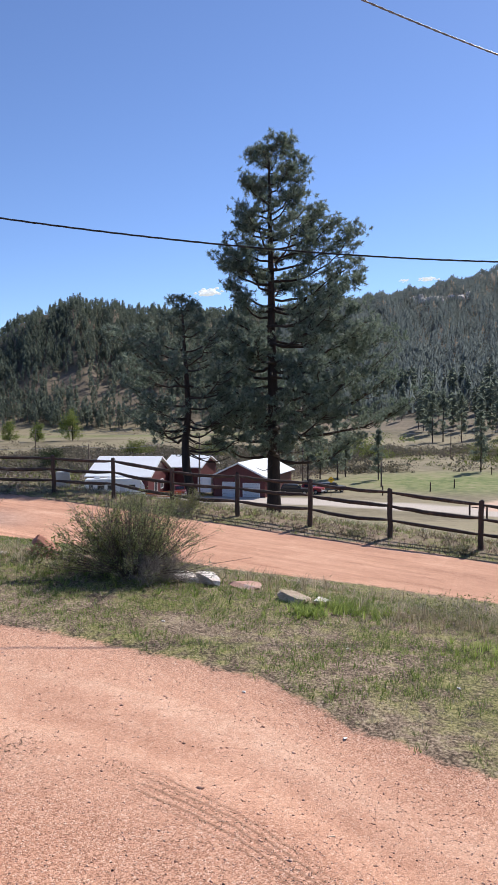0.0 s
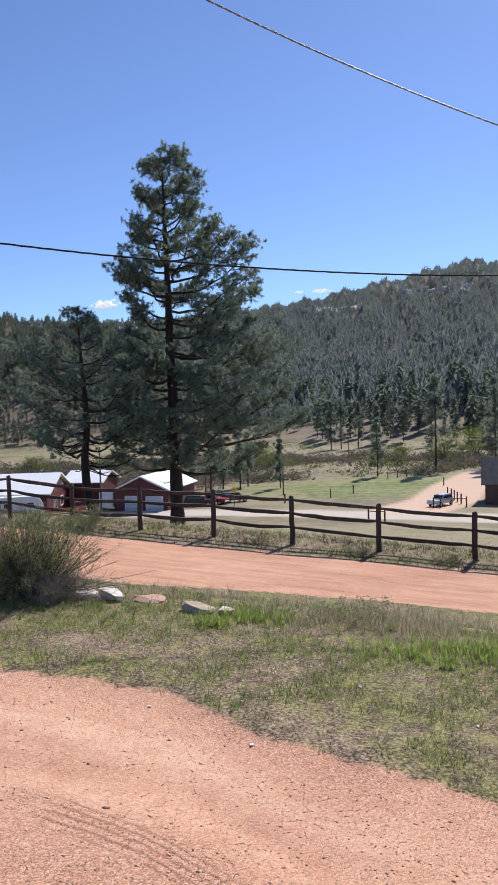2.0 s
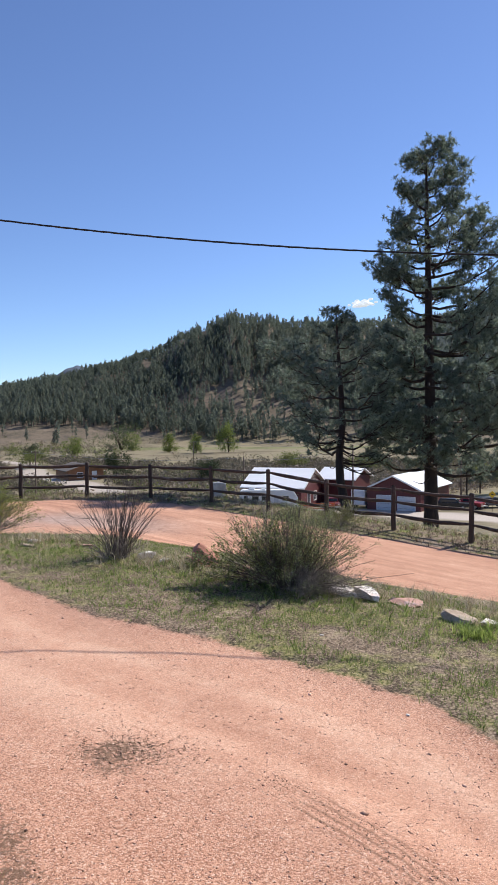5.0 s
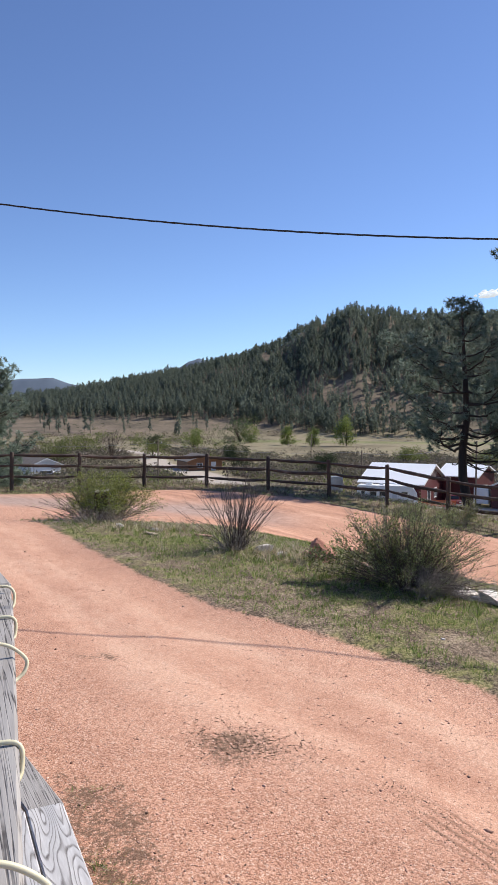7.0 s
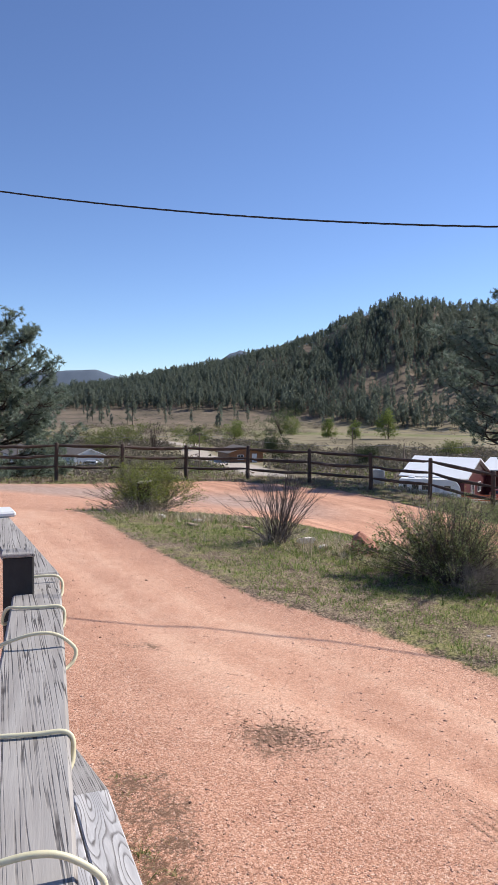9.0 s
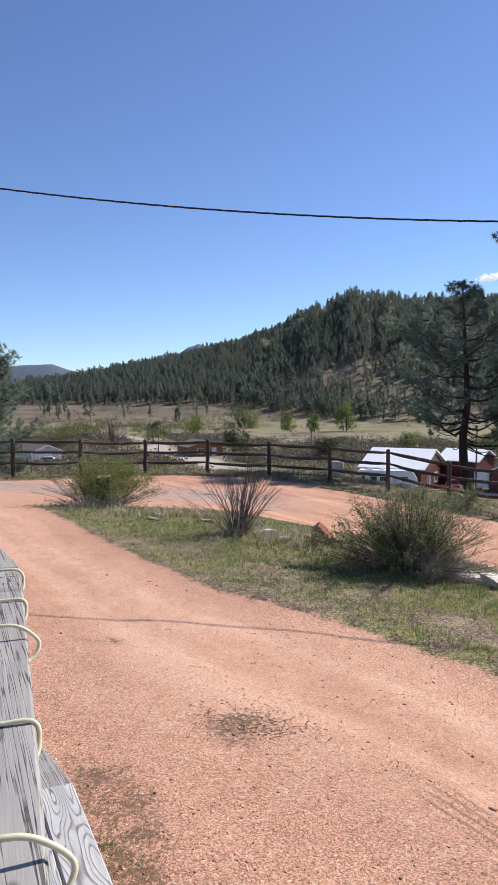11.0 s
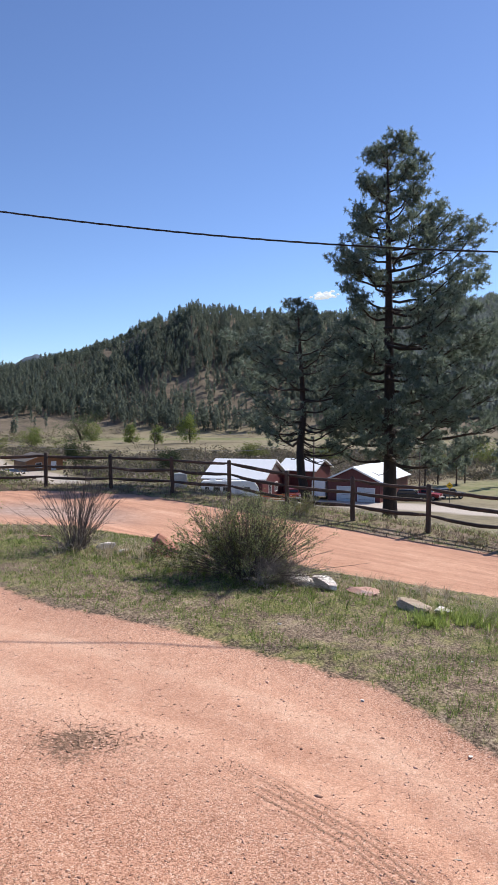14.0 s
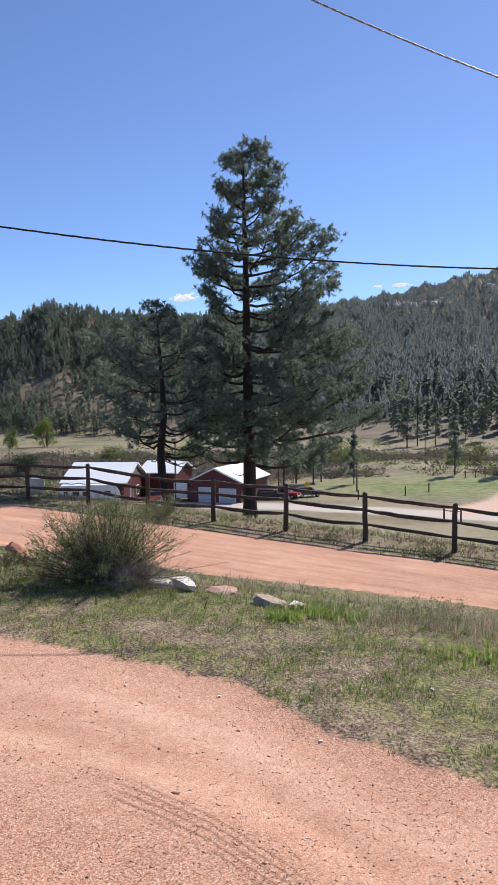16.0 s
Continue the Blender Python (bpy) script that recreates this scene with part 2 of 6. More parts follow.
def at(x, y, z):
    return Matrix.Translation((x, y, z))


def tube(points, radii, sides=6, across=None):
    """Points and quads of a tube along points. across: a direction that the tube never follows."""
    p, r = np.asarray(points, float), np.asarray(radii, float)
    d = np.gradient(p, axis=0)
    d /= np.linalg.norm(d, axis=1)[:, None] + 1e-9
    ref = np.where(np.abs(d[:, 2:3]) > 0.9, [[1.0, 0, 0]], [[0, 0, 1.0]]) if across is None else np.broadcast_to(np.array(across, float), d.shape)
    a = np.cross(d, ref)
    a /= np.linalg.norm(a, axis=1)[:, None]
    b = np.cross(d, a)
    w = np.linspace(0, 2 * np.pi, sides, endpoint=False)
    v = p[:, None] + r[:, None, None] * (np.cos(w)[None, :, None] * a[:, None] + np.sin(w)[None, :, None] * b[:, None])
    i = np.arange(len(p) - 1)[:, None] * sides
    j, j2 = np.arange(sides)[None], (np.arange(sides)[None] + 1) % sides
    f = np.stack([i + j, i + j2, i + sides + j2, i + sides + j], -1).reshape(-1, 4)
    return v.reshape(-1, 3), f


def joined(chunks):
    vs, fs, n = [], [], 0
    for v, f in chunks:
        vs.append(v)
        fs.append(f + n)
        n += len(v)
    return np.concatenate(vs), np.concatenate(fs)


def strewn(shapes, places, turns, sizes, lean=None, seed=1):
    """Copies of small shapes (points, faces) at places, turned about z, sized and leaning; joined."""
    rng = np.random.default_rng(seed)
    pick = rng.integers(0, len(shapes), len(places))
    out = []
    for k, (v, f) in enumerate(shapes):
        sel = pick == k
        if not sel.any():
            continue
        c, s = np.cos(turns[sel])[:, None], np.sin(turns[sel])[:, None]
        sz = np.asarray(sizes)[sel]
        sz = sz[:, None, None] if sz.ndim == 1 else sz[:, None, :]
        q = np.stack([c * v[:, 0] - s * v[:, 1], s * v[:, 0] + c * v[:, 1], np.broadcast_to(v[:, 2], (sel.sum(), len(v)))], -1) * sz
        if lean is not None:
            q[..., :2] += lean[sel][:, None, :] * q[..., 2:3]
        q = q + np.asarray(places)[sel][:, None, :]
        ff = f[None] + (np.arange(sel.sum()) * len(v))[:, None, None]
        out.append((q.reshape(-1, 3), ff.reshape(-1, f.shape[1])))
    return joined(out)


# ---- ground ----
def smooth(t):
    t = np.clip(t, 0.0, 1.0)
    return t * t * (3.0 - 2.0 * t)


def beyond(x, y):
    """Metres past the line of the rail fence (negative inside)."""
    a = 0.507 * x + 0.862 * y - 19.6
    b = -0.60 * x + 0.80 * y - 27.9
    return np.maximum(np.maximum(a, b), y - 26.15)


RIDGE_AZ = (-75, -45, -38, -35.4, -32, -27.6, -23.2, -18.8, -16.1, -12.8, -10, -5, 0, 4, 8, 13, 17, 20.6, 24.9, 27.4, 31, 38, 50, 75)
RIDGE_EL = (0.6, 0.3, 0.5, 0.9, 1.4, 2.2, 3.0, 4.1, 5.0, 6.8, 7.8, 7.2, 7.1, 7.1, 7.4, 7.9, 8.4, 9.1, 9.75, 10.3, 10.2, 9.3, 7.5, 3)
RIDGE_R = (900, 850, 820, 810, 800, 780, 760, 740, 730, 710, 700, 720, 760, 850, 1000, 1200, 1400, 1500, 1500, 1500, 1500, 1400, 1200, 1000)
FOOT_R = (380, 380, 380, 380, 380, 380, 390, 400, 400, 400, 400, 395, 390, 350, 320, 310, 290, 285, 280, 270, 260, 260, 300, 350)
EYE_Z = 1.9


def height(x, y):
    """Height of the ground: yard, back road, bank, valley floor and hills."""
    x, y = np.asarray(x, float), np.asarray(y, float)
    u, v = 0.507 * x + 0.862 * y, 0.862 * x - 0.507 * y
    yard = np.maximum(0.12 - 0.05 * np.log1p(np.exp(np.minimum((0.10 + 0.07 * x) / 0.05, 60))), -0.6)
    low = np.clip(-1.15 - 0.055 * (v + 17.8), -2.7, -1.0)
    z = yard + (low - yard) * smooth((np.maximum(u, 0.667 * y) - 6.0) / 9.0)
    s = beyond(x, y)
    z = z + (-12.0 - z) * (1 - np.exp(-(np.maximum(s - 0.7, 0) / 34.0) ** 1.33))
    r, az = np.hypot(x, y), np.degrees(np.arctan2(x, y))
    foot, top = np.interp(az, RIDGE_AZ, FOOT_R), np.interp(az, RIDGE_AZ, RIDGE_R)
    crest = top * np.tan(np.radians(np.interp(az, RIDGE_AZ, RIDGE_EL))) + EYE_Z + 12.0
    k = (r - foot) / (top - foot)
    up = np.clip(k, 0, 1)
    rise = np.where(k > 1, np.maximum(1 - 0.6 * (k - 1) ** 2, 0.3), 0.35 * up + 0.65 * up * up * (3 - 2 * up))
    rough = (np.sin(az * 1.9 + r * 0.013) + 0.6 * np.sin(az * 4.3 - r * 0.021 + 1.3) + 0.35 * np.sin(az * 9.1 + r * 0.05)) * 0.035
    swell = 0.25 * np.sin(x * 0.045 + 1) * np.sin(y * 0.038) * smooth((r - 60) / 80)
    return z + crest * rise * (1 + rough * np.clip(up * 2, 0, 1) * np.clip(3.2 - 3 * up, 0, 1)) * (k > 0) + swell


FRONT_X = (-30.0, -9.0, -6.9, -5.0, -3.7, -2.4, -1.3, -0.4, 0.4, 0.9, 1.4, 2.0, 3.5, 8.0, 30.0)
FRONT_Y = (11.0, 11.0, 10.2, 8.4, 7.3, 6.3, 5.85, 5.4, 4.95, 4.2, 3.75, 3.25, 2.0, -2.5, -25.0)
BACK_X = (-30.0, -7.6, -7.0, -6.3, -5.0, -3.6, -1.5, 0.2, 2.6, 4.8, 7.6, 14.0, 30.0)
BACK_Y = (10.4, 10.4, 10.9, 11.6, 12.0, 12.7, 14.2, 15.4, 15.0, 14.2, 12.7, 9.0, 0.0)


def to_line(x, y, pts):
    """Distance to a line through pts."""
    d = np.full(np.shape(x), 1e9)
    for (x0, y0), (x1, y1) in zip(pts[:-1], pts[1:]):
        k = np.clip(((x - x0) * (x1 - x0) + (y - y0) * (y1 - y0)) / ((x1 - x0) ** 2 + (y1 - y0) ** 2), 0, 1)
        d = np.minimum(d, np.hypot(x - x0 - k * (x1 - x0), y - y0 - k * (y1 - y0)))
    return d


PALE_ROAD = ((-40, 120), (-10, 108), (16, 98), (30, 90), (49, 77), (80, 52), (140, -10))
FAR_ROAD = ((-230, 215), (-133, 240), (-107, 221), (-85, 180), (-60, 150), (-40, 120))
TREAD_X, TREAD_Y = (-0.9, -0.5, -0.15, 0.15, 0.45, 0.7, 1.0), (3.88, 3.68, 3.42, 3.16, 2.79, 2.36, 1.7)
DRIVE = ((40, 91), (50, 101), (62, 119), (80, 141), (110, 165))


def is_gravel(x, y):
    front = np.interp(x, FRONT_X, FRONT_Y) - y
    back = y - np.interp(x, BACK_X, BACK_Y)
    inside = -1.15 - beyond(x, y)
    return np.maximum(smooth(front / 0.5 + 0.5), np.minimum(smooth(back / 0.8 + 0.5), smooth(inside / 0.5 + 0.5)))


def relief(x, y):
    """Small unevenness of the yard: swells, the gravel's lower level and shallow wheel ruts."""
    r = np.hypot(x, y)
    near = np.clip(1 - r / 40, 0, 1)
    d = near * 0.012 * (np.sin(x * 3.1 + np.sin(y * 2.3)) * np.sin(y * 2.7 + x)) - 0.03 * is_gravel(x, y) * near
    side = np.interp(x, FRONT_X, FRONT_Y) - y
    for off in (1.4, 3.4):
        d = d - 0.012 * np.exp(-((side - off) / 0.22) ** 2) * near * (r > 1.5)
    return d


def surface_z(x, y):
    return height(x, y) + relief(x, y)


def make_ground():
    fine = np.radians(np.linspace(-58, 50, 350))
    wide = np.radians(np.linspace(50, 302, 64)[1:-1])
    az = np.concatenate([fine, wide])
    r = np.concatenate([[0.3], 0.8 * 1.0225 ** np.arange(384)])
    R, A = np.meshgrid(r, az, indexing="ij")
    x, y = R * np.sin(A), R * np.cos(A)
    z = surface_z(x, y)
    g = is_gravel(x, y)
    n, k = R.shape
    i, j = np.arange(n - 1)[:, None] * k, np.arange(k)[None]
    j2 = (j + 1) % k
    f = np.stack([i + j2, i + j, i + k + j, i + k + j2], -1).reshape(-1, 4)
    v = np.stack([x, y, z], -1).reshape(-1, 3)
    me = mesh_of("ground", v, f, GROUND, True)
    s = beyond(x, y)
    deg = np.degrees(A)
    foot = np.interp(deg, RIDGE_AZ, FOOT_R)
    masks = {
        "gravel": g * (R < 60),
        "valley": smooth((s - 2) / 12),
        "hill": smooth((R - foot - 10) / 40),
        "green": smooth(1 - np.hypot((x - 48) / 34, (y - 128) / 26) ** 2) * 1.0 + 0.8 * smooth(1 - to_line(x, y, ((-150, 330), (-60, 350), (20, 350))) / 26),
        "pale": np.maximum(smooth((5.5 - to_line(x, y, PALE_ROAD)) / 1.5), 0.8 * smooth((4.5 - to_line(x, y, FAR_ROAD)) / 1.5)),
        "drive": smooth((6.0 - to_line(x, y, DRIVE)) / 1.5),
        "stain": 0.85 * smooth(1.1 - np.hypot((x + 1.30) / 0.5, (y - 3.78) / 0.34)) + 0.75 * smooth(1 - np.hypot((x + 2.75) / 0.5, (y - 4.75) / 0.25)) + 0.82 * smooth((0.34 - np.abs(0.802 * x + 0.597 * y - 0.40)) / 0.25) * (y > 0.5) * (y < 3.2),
        "cinder": 0.75 * np.maximum(smooth(1.3 - np.hypot((x + 14) / 6.5, (y - 18.5) / 3.2)), smooth(1.3 - np.hypot((x + 8.0) / 3.0, (y - 20.5) / 2.2))),
        "packed": smooth((1.15 - np.abs(np.interp(x, FRONT_X, FRONT_Y) - y - 1.2)) / 0.9) * (R < 40),
    }
    along = 0.83 * x - 0.56 * y
    front = (np.interp(x, FRONT_X, FRONT_Y) - y) * 0.8
    tread = (y - np.interp(x, TREAD_X, TREAD_Y)) * 0.72
    masks["tread_on"] = smooth((0.15 - np.abs(tread)) / 0.07) * smooth((x + 0.5) / 0.35) * smooth((0.75 - x) / 0.4) * (R < 6)
    lanes = {"tread": tread, "lane_across": np.where(front > 0, front, 0.507 * x + 0.862 * y), "lane_along": along}
    for key, value in masks.items():
        me.attributes.new(key, "FLOAT", "POINT").data.foreach_set("value", np.clip(value, 0, 1).astype(np.float32).ravel())
    for key, value in lanes.items():
        me.attributes.new(key, "FLOAT", "POINT").data.foreach_set("value", value.astype(np.float32).ravel())
    return tagged(new("ground", me), "red granite gravel yard, thin turf, straw valley meadow and hills", "ground", kind="structure")


make_ground()


def level(x, y):
    return float(surface_z(np.float64(x), np.float64(y)))


# ---- the split-rail fence ----
POSTS = ((-18.4, 21.0, 0.42), (-16.55, 22.56, 0.40), (-14.58, 24.02, 0.33), (-12.55, 25.41, 0.26), (-10.22, 26.07, 0.28), (-7.79, 26.28, 0.20), (-5.38, 25.94, 0.15),
         (-3.15, 24.97, 0.10), (-1.08, 23.68, -0.15), (1.02, 22.42, -0.22), (3.12, 21.14, -0.30), (5.19, 19.82, -0.46), (7.35, 18.65, -0.66), (9.44, 17.23, -0.82), (11.55, 15.95, -1.0), (13.65, 14.7, -1.15))


def post_mesh(h, seed):
    rng = np.random.default_rng(seed)
    zs = np.array([-0.3, 0, h * 0.25, h * 0.5, h * 0.75, h - 0.03, h])
    pts = np.stack([rng.normal(0, 0.006, 7), rng.normal(0, 0.006, 7), zs], 1)
    v, f = tube(pts, [0.078, 0.078, 0.075, 0.074, 0.073, 0.071, 0.055], 10)
    cap = np.array([[60 + i, 60 + (i + 1) % 10, 70, 70] for i in range(10)])
    v = np.concatenate([v, [[0, 0, h + 0.008]]])
    return mesh_of("post", v, np.concatenate([f, cap]), POST_WOOD, True)


def rail_mesh(a, b, seed):
    """A hand-split rail from a to b with tapered ends and a little sag."""
    rng = np.random.default_rng(seed)
    k = np.linspace(0, 1, 9)[:, None]
    p = np.array(a) * (1 - k) + np.array(b) * k
    p[:, 2] += -0.035 * rng.uniform(0.2, 1.6) * np.sin(np.pi * k[:, 0]) + rng.normal(0, 0.006, 9)
    p[:, :2] += rng.normal(0, 0.006, (9, 2))
    r = np.array([0.028, 0.042, 0.05, 0.052, 0.05, 0.052, 0.05, 0.042, 0.028]) * rng.uniform(0.9, 1.08)
    v, f = tube(p, r, 7)
    c = p.repeat(7, 0)
    v[:, 2] = c[:, 2] + (v[:, 2] - c[:, 2]) * 1.15
    return mesh_of("rail", v, f, POST_WOOD, True)


fence = thing("rail_fence", at(0, 0, 0), "dark-stained three-rail wooden fence along the red road", "fence")
feet = [(x, y, level(x, y), top) for x, y, top in POSTS]
for i, (x, y, z, top) in enumerate(feet):
    piece("post", post_mesh(top - z + 0.03, i), fence, m=pose(x, y, z, 0.6 * math.sin(i * 2.1), 0.8 * math.sin(i * 1.3), i * 37))
for i, (p, q) in enumerate(zip(feet[:-1], feet[1:])):
    for k, down in enumerate((0.08, 0.46, 0.86)):
        sag = 0.12 if (i == 11 and k == 2) else 0.0
        piece("rail", rail_mesh((p[0], p[1], p[3] - down - (0.0 if i % 2 else 0.02)), (q[0], q[1], q[3] - down - sag * 0.3), 50 + i * 3 + k), fence)


# ---- pines ----
def tuft(rng, n=28, length=0.21, width=0.016):
    """A pom-pom of needles round the end of a twig."""
    d = rng.normal(size=(n, 3))
    d[:, 2] += 0.55
    d /= np.linalg.norm(d, axis=1)[:, None]
    tip = d * length * rng.uniform(0.7, 1.15, (n, 1))
    side = np.cross(d, rng.normal(size=(n, 3)))
    side *= width / (np.linalg.norm(side, axis=1)[:, None] + 1e-9)
    base = d * 0.02
    v = np.stack([base - side, base + side, tip], 1).reshape(-1, 3)
    return v, np.arange(3 * n).reshape(-1, 3)


def bough(rng, start, heading, length, lift, thick):
    """Centre line and radii of a limb that dips, then turns up at its end."""
    k = np.linspace(0, 1, 8)
    side = np.array([-heading[1], heading[0], 0])
    wig = np.cumsum(rng.normal(0, 0.05, 8)) * length
    p = start + heading * (k * length)[:, None] + side * wig[:, None]
    p[:, 2] += length * (lift * k + 0.22 * k ** 2.2 - 0.10 * np.sin(np.pi * k)) + np.cumsum(rng.normal(0, 0.015, 8)) * length
    return p, thick * (1 - 0.85 * k) + 0.006


def pine(name, base, h, radius, profile, label, seed, lean=(0.0, 0.0), limbs=64, tufts=2300, bare=0.17, bow=0.0, dead=6, twigs=4.6):
    """A ponderosa: trunk, limbs and a crown of needle tufts. profile: height shares, and the crown's reach to the west and to the east at each."""
    rng = np.random.default_rng(seed)
    root = thing(name, at(base[0], base[1], level(*base[:2]) - 0.05), label, "tree", "pines by the fence")
    k = np.linspace(0, 1, 16)
    axis = np.stack([lean[0] * k * h + bow * np.sin(np.pi * np.clip(k * 2.2, 0, 1)) + np.cumsum(rng.normal(0, 0.012, 16)), lean[1] * k * h + np.cumsum(rng.normal(0, 0.012, 16)), k * h * 0.985], 1)
    rad = radius * (1 - k) ** 0.8 + 0.015
    rad[0] *= 1.25
    v, f = tube(axis, rad, 12)
    piece("trunk", mesh_of("trunk", v, f, BARK, True), root)
    ends, woods, weight = [], [], []
    hs = np.linspace(bare, 0.985, limbs) + rng.normal(0, 0.01, limbs)
    for i, s in enumerate(hs):
        a = i * 2.399 + rng.normal(0, 0.35)
        head = np.array([math.cos(a), math.sin(a), 0])
        reach = (np.interp(s, profile[0], profile[1]) * (1 - head[0]) + np.interp(s, profile[0], profile[2]) * (1 + head[0])) / 2 * rng.uniform(0.78, 1.0)
        start = np.array([np.interp(s, k, axis[:, c]) for c in range(3)])
        lift = np.interp(s, (0.1, 0.45, 0.8, 1.0), (-0.08, 0.1, 0.34, 0.7))
        p, r = bough(rng, start, head, max(reach, 0.25), lift, radius * 0.29 * (1 - s) ** 0.6 + 0.014)
        woods.append(tube(p, r, 6))
        n = max(3, int(reach * twigs))
        for q in np.sort(rng.uniform(0.3, 1.0, n)):
            b0 = np.array([np.interp(q, np.linspace(0, 1, 8), p[:, c]) for c in range(3)])
            turn = a + rng.choice((-1, 1)) * rng.uniform(0.4, 1.2)
            hd = np.array([math.cos(turn), math.sin(turn), 0])
            ln = reach * rng.uniform(0.16, 0.36) * (1.25 - 0.6 * q) + 0.12
            bp, br = bough(rng, b0, hd, ln, rng.uniform(0.05, 0.6), 0.016)
            woods.append(tube(bp[::2], br[::2], 4))
            for e in (0.72, 1.0):
                c = np.array([np.interp(e, np.linspace(0, 1, 8), bp[:, ax]) for ax in range(3)])
                ends.append(c + rng.normal(0, 0.05, 3))
        ends.append(p[-1])
        ends.append(p[-2])
    for _ in range(dead):
        s, a = rng.uniform(bare * 0.8, bare * 1.8), rng.uniform(0, 6.28)
        start = np.array([np.interp(s, k, axis[:, c]) for c in range(3)])
        p, r = bough(rng, start, np.array([math.cos(a), math.sin(a), 0]), rng.uniform(1.2, 2.6), -0.35, 0.03)
        woods.append(tube(p, r, 5))
    v, f = joined(woods)
    piece("limb_wood", mesh_of("limb_wood", v, f, BARK, True), root)
    ends = np.array(ends)
    extra = ends[rng.integers(0, len(ends), max(tufts - len(ends), 0))] + rng.normal(0, 1, (max(tufts - len(ends), 0), 3)) * np.array([0.19, 0.19, 0.13])
    spots = np.concatenate([ends, extra])[:max(tufts, 1)] if len(ends) > tufts else np.concatenate([ends, extra])
    shapes = [tuft(rng, 20, 0.21, 0.018) for _ in range(9)]
    v, f = strewn(shapes, spots, rng.uniform(0, 6.28, len(spots)), rng.uniform(0.75, 1.35, len(spots)), rng.normal(0, 0.3, (len(spots), 2)), seed)
    piece("crown", mesh_of("crown", v, f, NEEDLES), root)
    return root


pine("pine_tree", (3.83, 39.8), 20.85, 0.38, ((0.1, 0.17, 0.2, 0.27, 0.35, 0.44, 0.52, 0.56, 0.60, 0.65, 0.74, 0.80, 0.84, 0.89, 0.95, 1.0),
     (2.0, 2.8, 3.2, 3.6, 3.5, 3.0, 2.3, 2.2, 2.9, 3.0, 2.2, 1.9, 1.9, 1.5, 1.0, 0.6), (3.2, 5.4, 7.6, 8.5, 7.8, 6.1, 5.2, 4.5, 4.5, 4.7, 3.8, 2.8, 2.5, 2.3, 1.8, 0.8)),
     "tall ponderosa pine with a dark trunk and open needled crown", 12, lean=(-0.012, 0.0), limbs=92, tufts=12500, bare=0.185, dead=9, twigs=3.3)
pine("pine_tree", (-0.5, 37.0), 10.85, 0.24, ((0.1, 0.3, 0.5, 0.65, 0.76, 0.86, 0.94, 1.0), (2.8, 4.0, 4.0, 3.8, 2.5, 1.2, 0.8, 0.4), (2.2, 3.4, 3.6, 3.3, 2.3, 1.1, 0.7, 0.4)),
     "shorter ponderosa pine with a bowed trunk behind the fence", 23, lean=(-0.06, 0.0), limbs=32, tufts=1900, bare=0.3, bow=-0.32, dead=16, twigs=3.2)
pine("pine_tree", (-25.2, 27.8), 8.6, 0.3, ((0.1, 0.25, 0.45, 0.62, 0.78, 0.9, 1.0), (4.6, 5.0, 4.6, 3.8, 2.9, 1.9, 0.7), (4.6, 5.0, 4.6, 3.8, 2.9, 1.9, 0.7)),
     "full green ponderosa pine below the fence corner", 31, limbs=74, tufts=6200, bare=0.08, twigs=4.2)


# ---- far woods ----
def far_pine(rng, wide=0.2, tiers=6, low=0.16, spokes=7):
    """A small ponderosa one unit high: trunk, and uneven tiers of short boughs, each a leaning leaf of needles."""
    v, f = tube([(0, 0, -0.05), (0.004, 0, 0.9)], [0.014, 0.006], 3)
    wood = (v, np.concatenate([f[:, :3], f[:, [0, 2, 3]]]))
    n = tiers * spokes
    s = (np.arange(n) + rng.uniform(-1.5, 1.5, n)).clip(0, n - 1) / (n - 1)
    a = np.arange(n) * 2.399 + rng.normal(0, 0.5, n)
    half = wide * np.interp(s, (0, 0.15, 0.45, 0.75, 0.92, 1), (0.55, 0.95, 1.0, 0.88, 0.66, 0.35)) * rng.uniform(0.55, 1.1, n)
    z = low + (0.97 - low) * s
    out = np.stack([np.cos(a), np.sin(a), np.zeros(n)], 1)
    side = np.stack([-np.sin(a), np.cos(a), np.zeros(n)], 1)
    mid = out * (half * 0.25)[:, None] + np.stack([np.zeros(n), np.zeros(n), z], 1)
    tall = (0.97 - low) / tiers * rng.uniform(0.7, 1.3, (n, 1))
    up = np.array([0, 0, 1.0])
    w = (half * rng.uniform(0.4, 0.8, n))[:, None] + 0.012
    top = mid + up * tall * 0.9 + side * rng.normal(0, 0.02, (n, 1))
    left = mid + out * half[:, None] * 0.75 + side * w * 0.7 + up * rng.normal(0, 0.02, (n, 1))
    right = mid + out * half[:, None] * 0.75 - side * w * 0.7 + up * rng.normal(0, 0.02, (n, 1)) - up * tall * 0.25
    crown = np.stack([top, left, right], 1).reshape(-1, 3)
    return wood, (crown, np.arange(3 * n).reshape(-1, 3))


def rocky(az, el):
    """The bare granite ledges under the mountain's skyline."""
    return ((np.abs(az - 26.2) < 2.6) & (np.abs(el - 9.0 - 0.06 * (az - 26)) < 0.30)) | ((np.abs(az - 18.2) < 2.2) & (np.abs(el - 8.05) < 0.22))


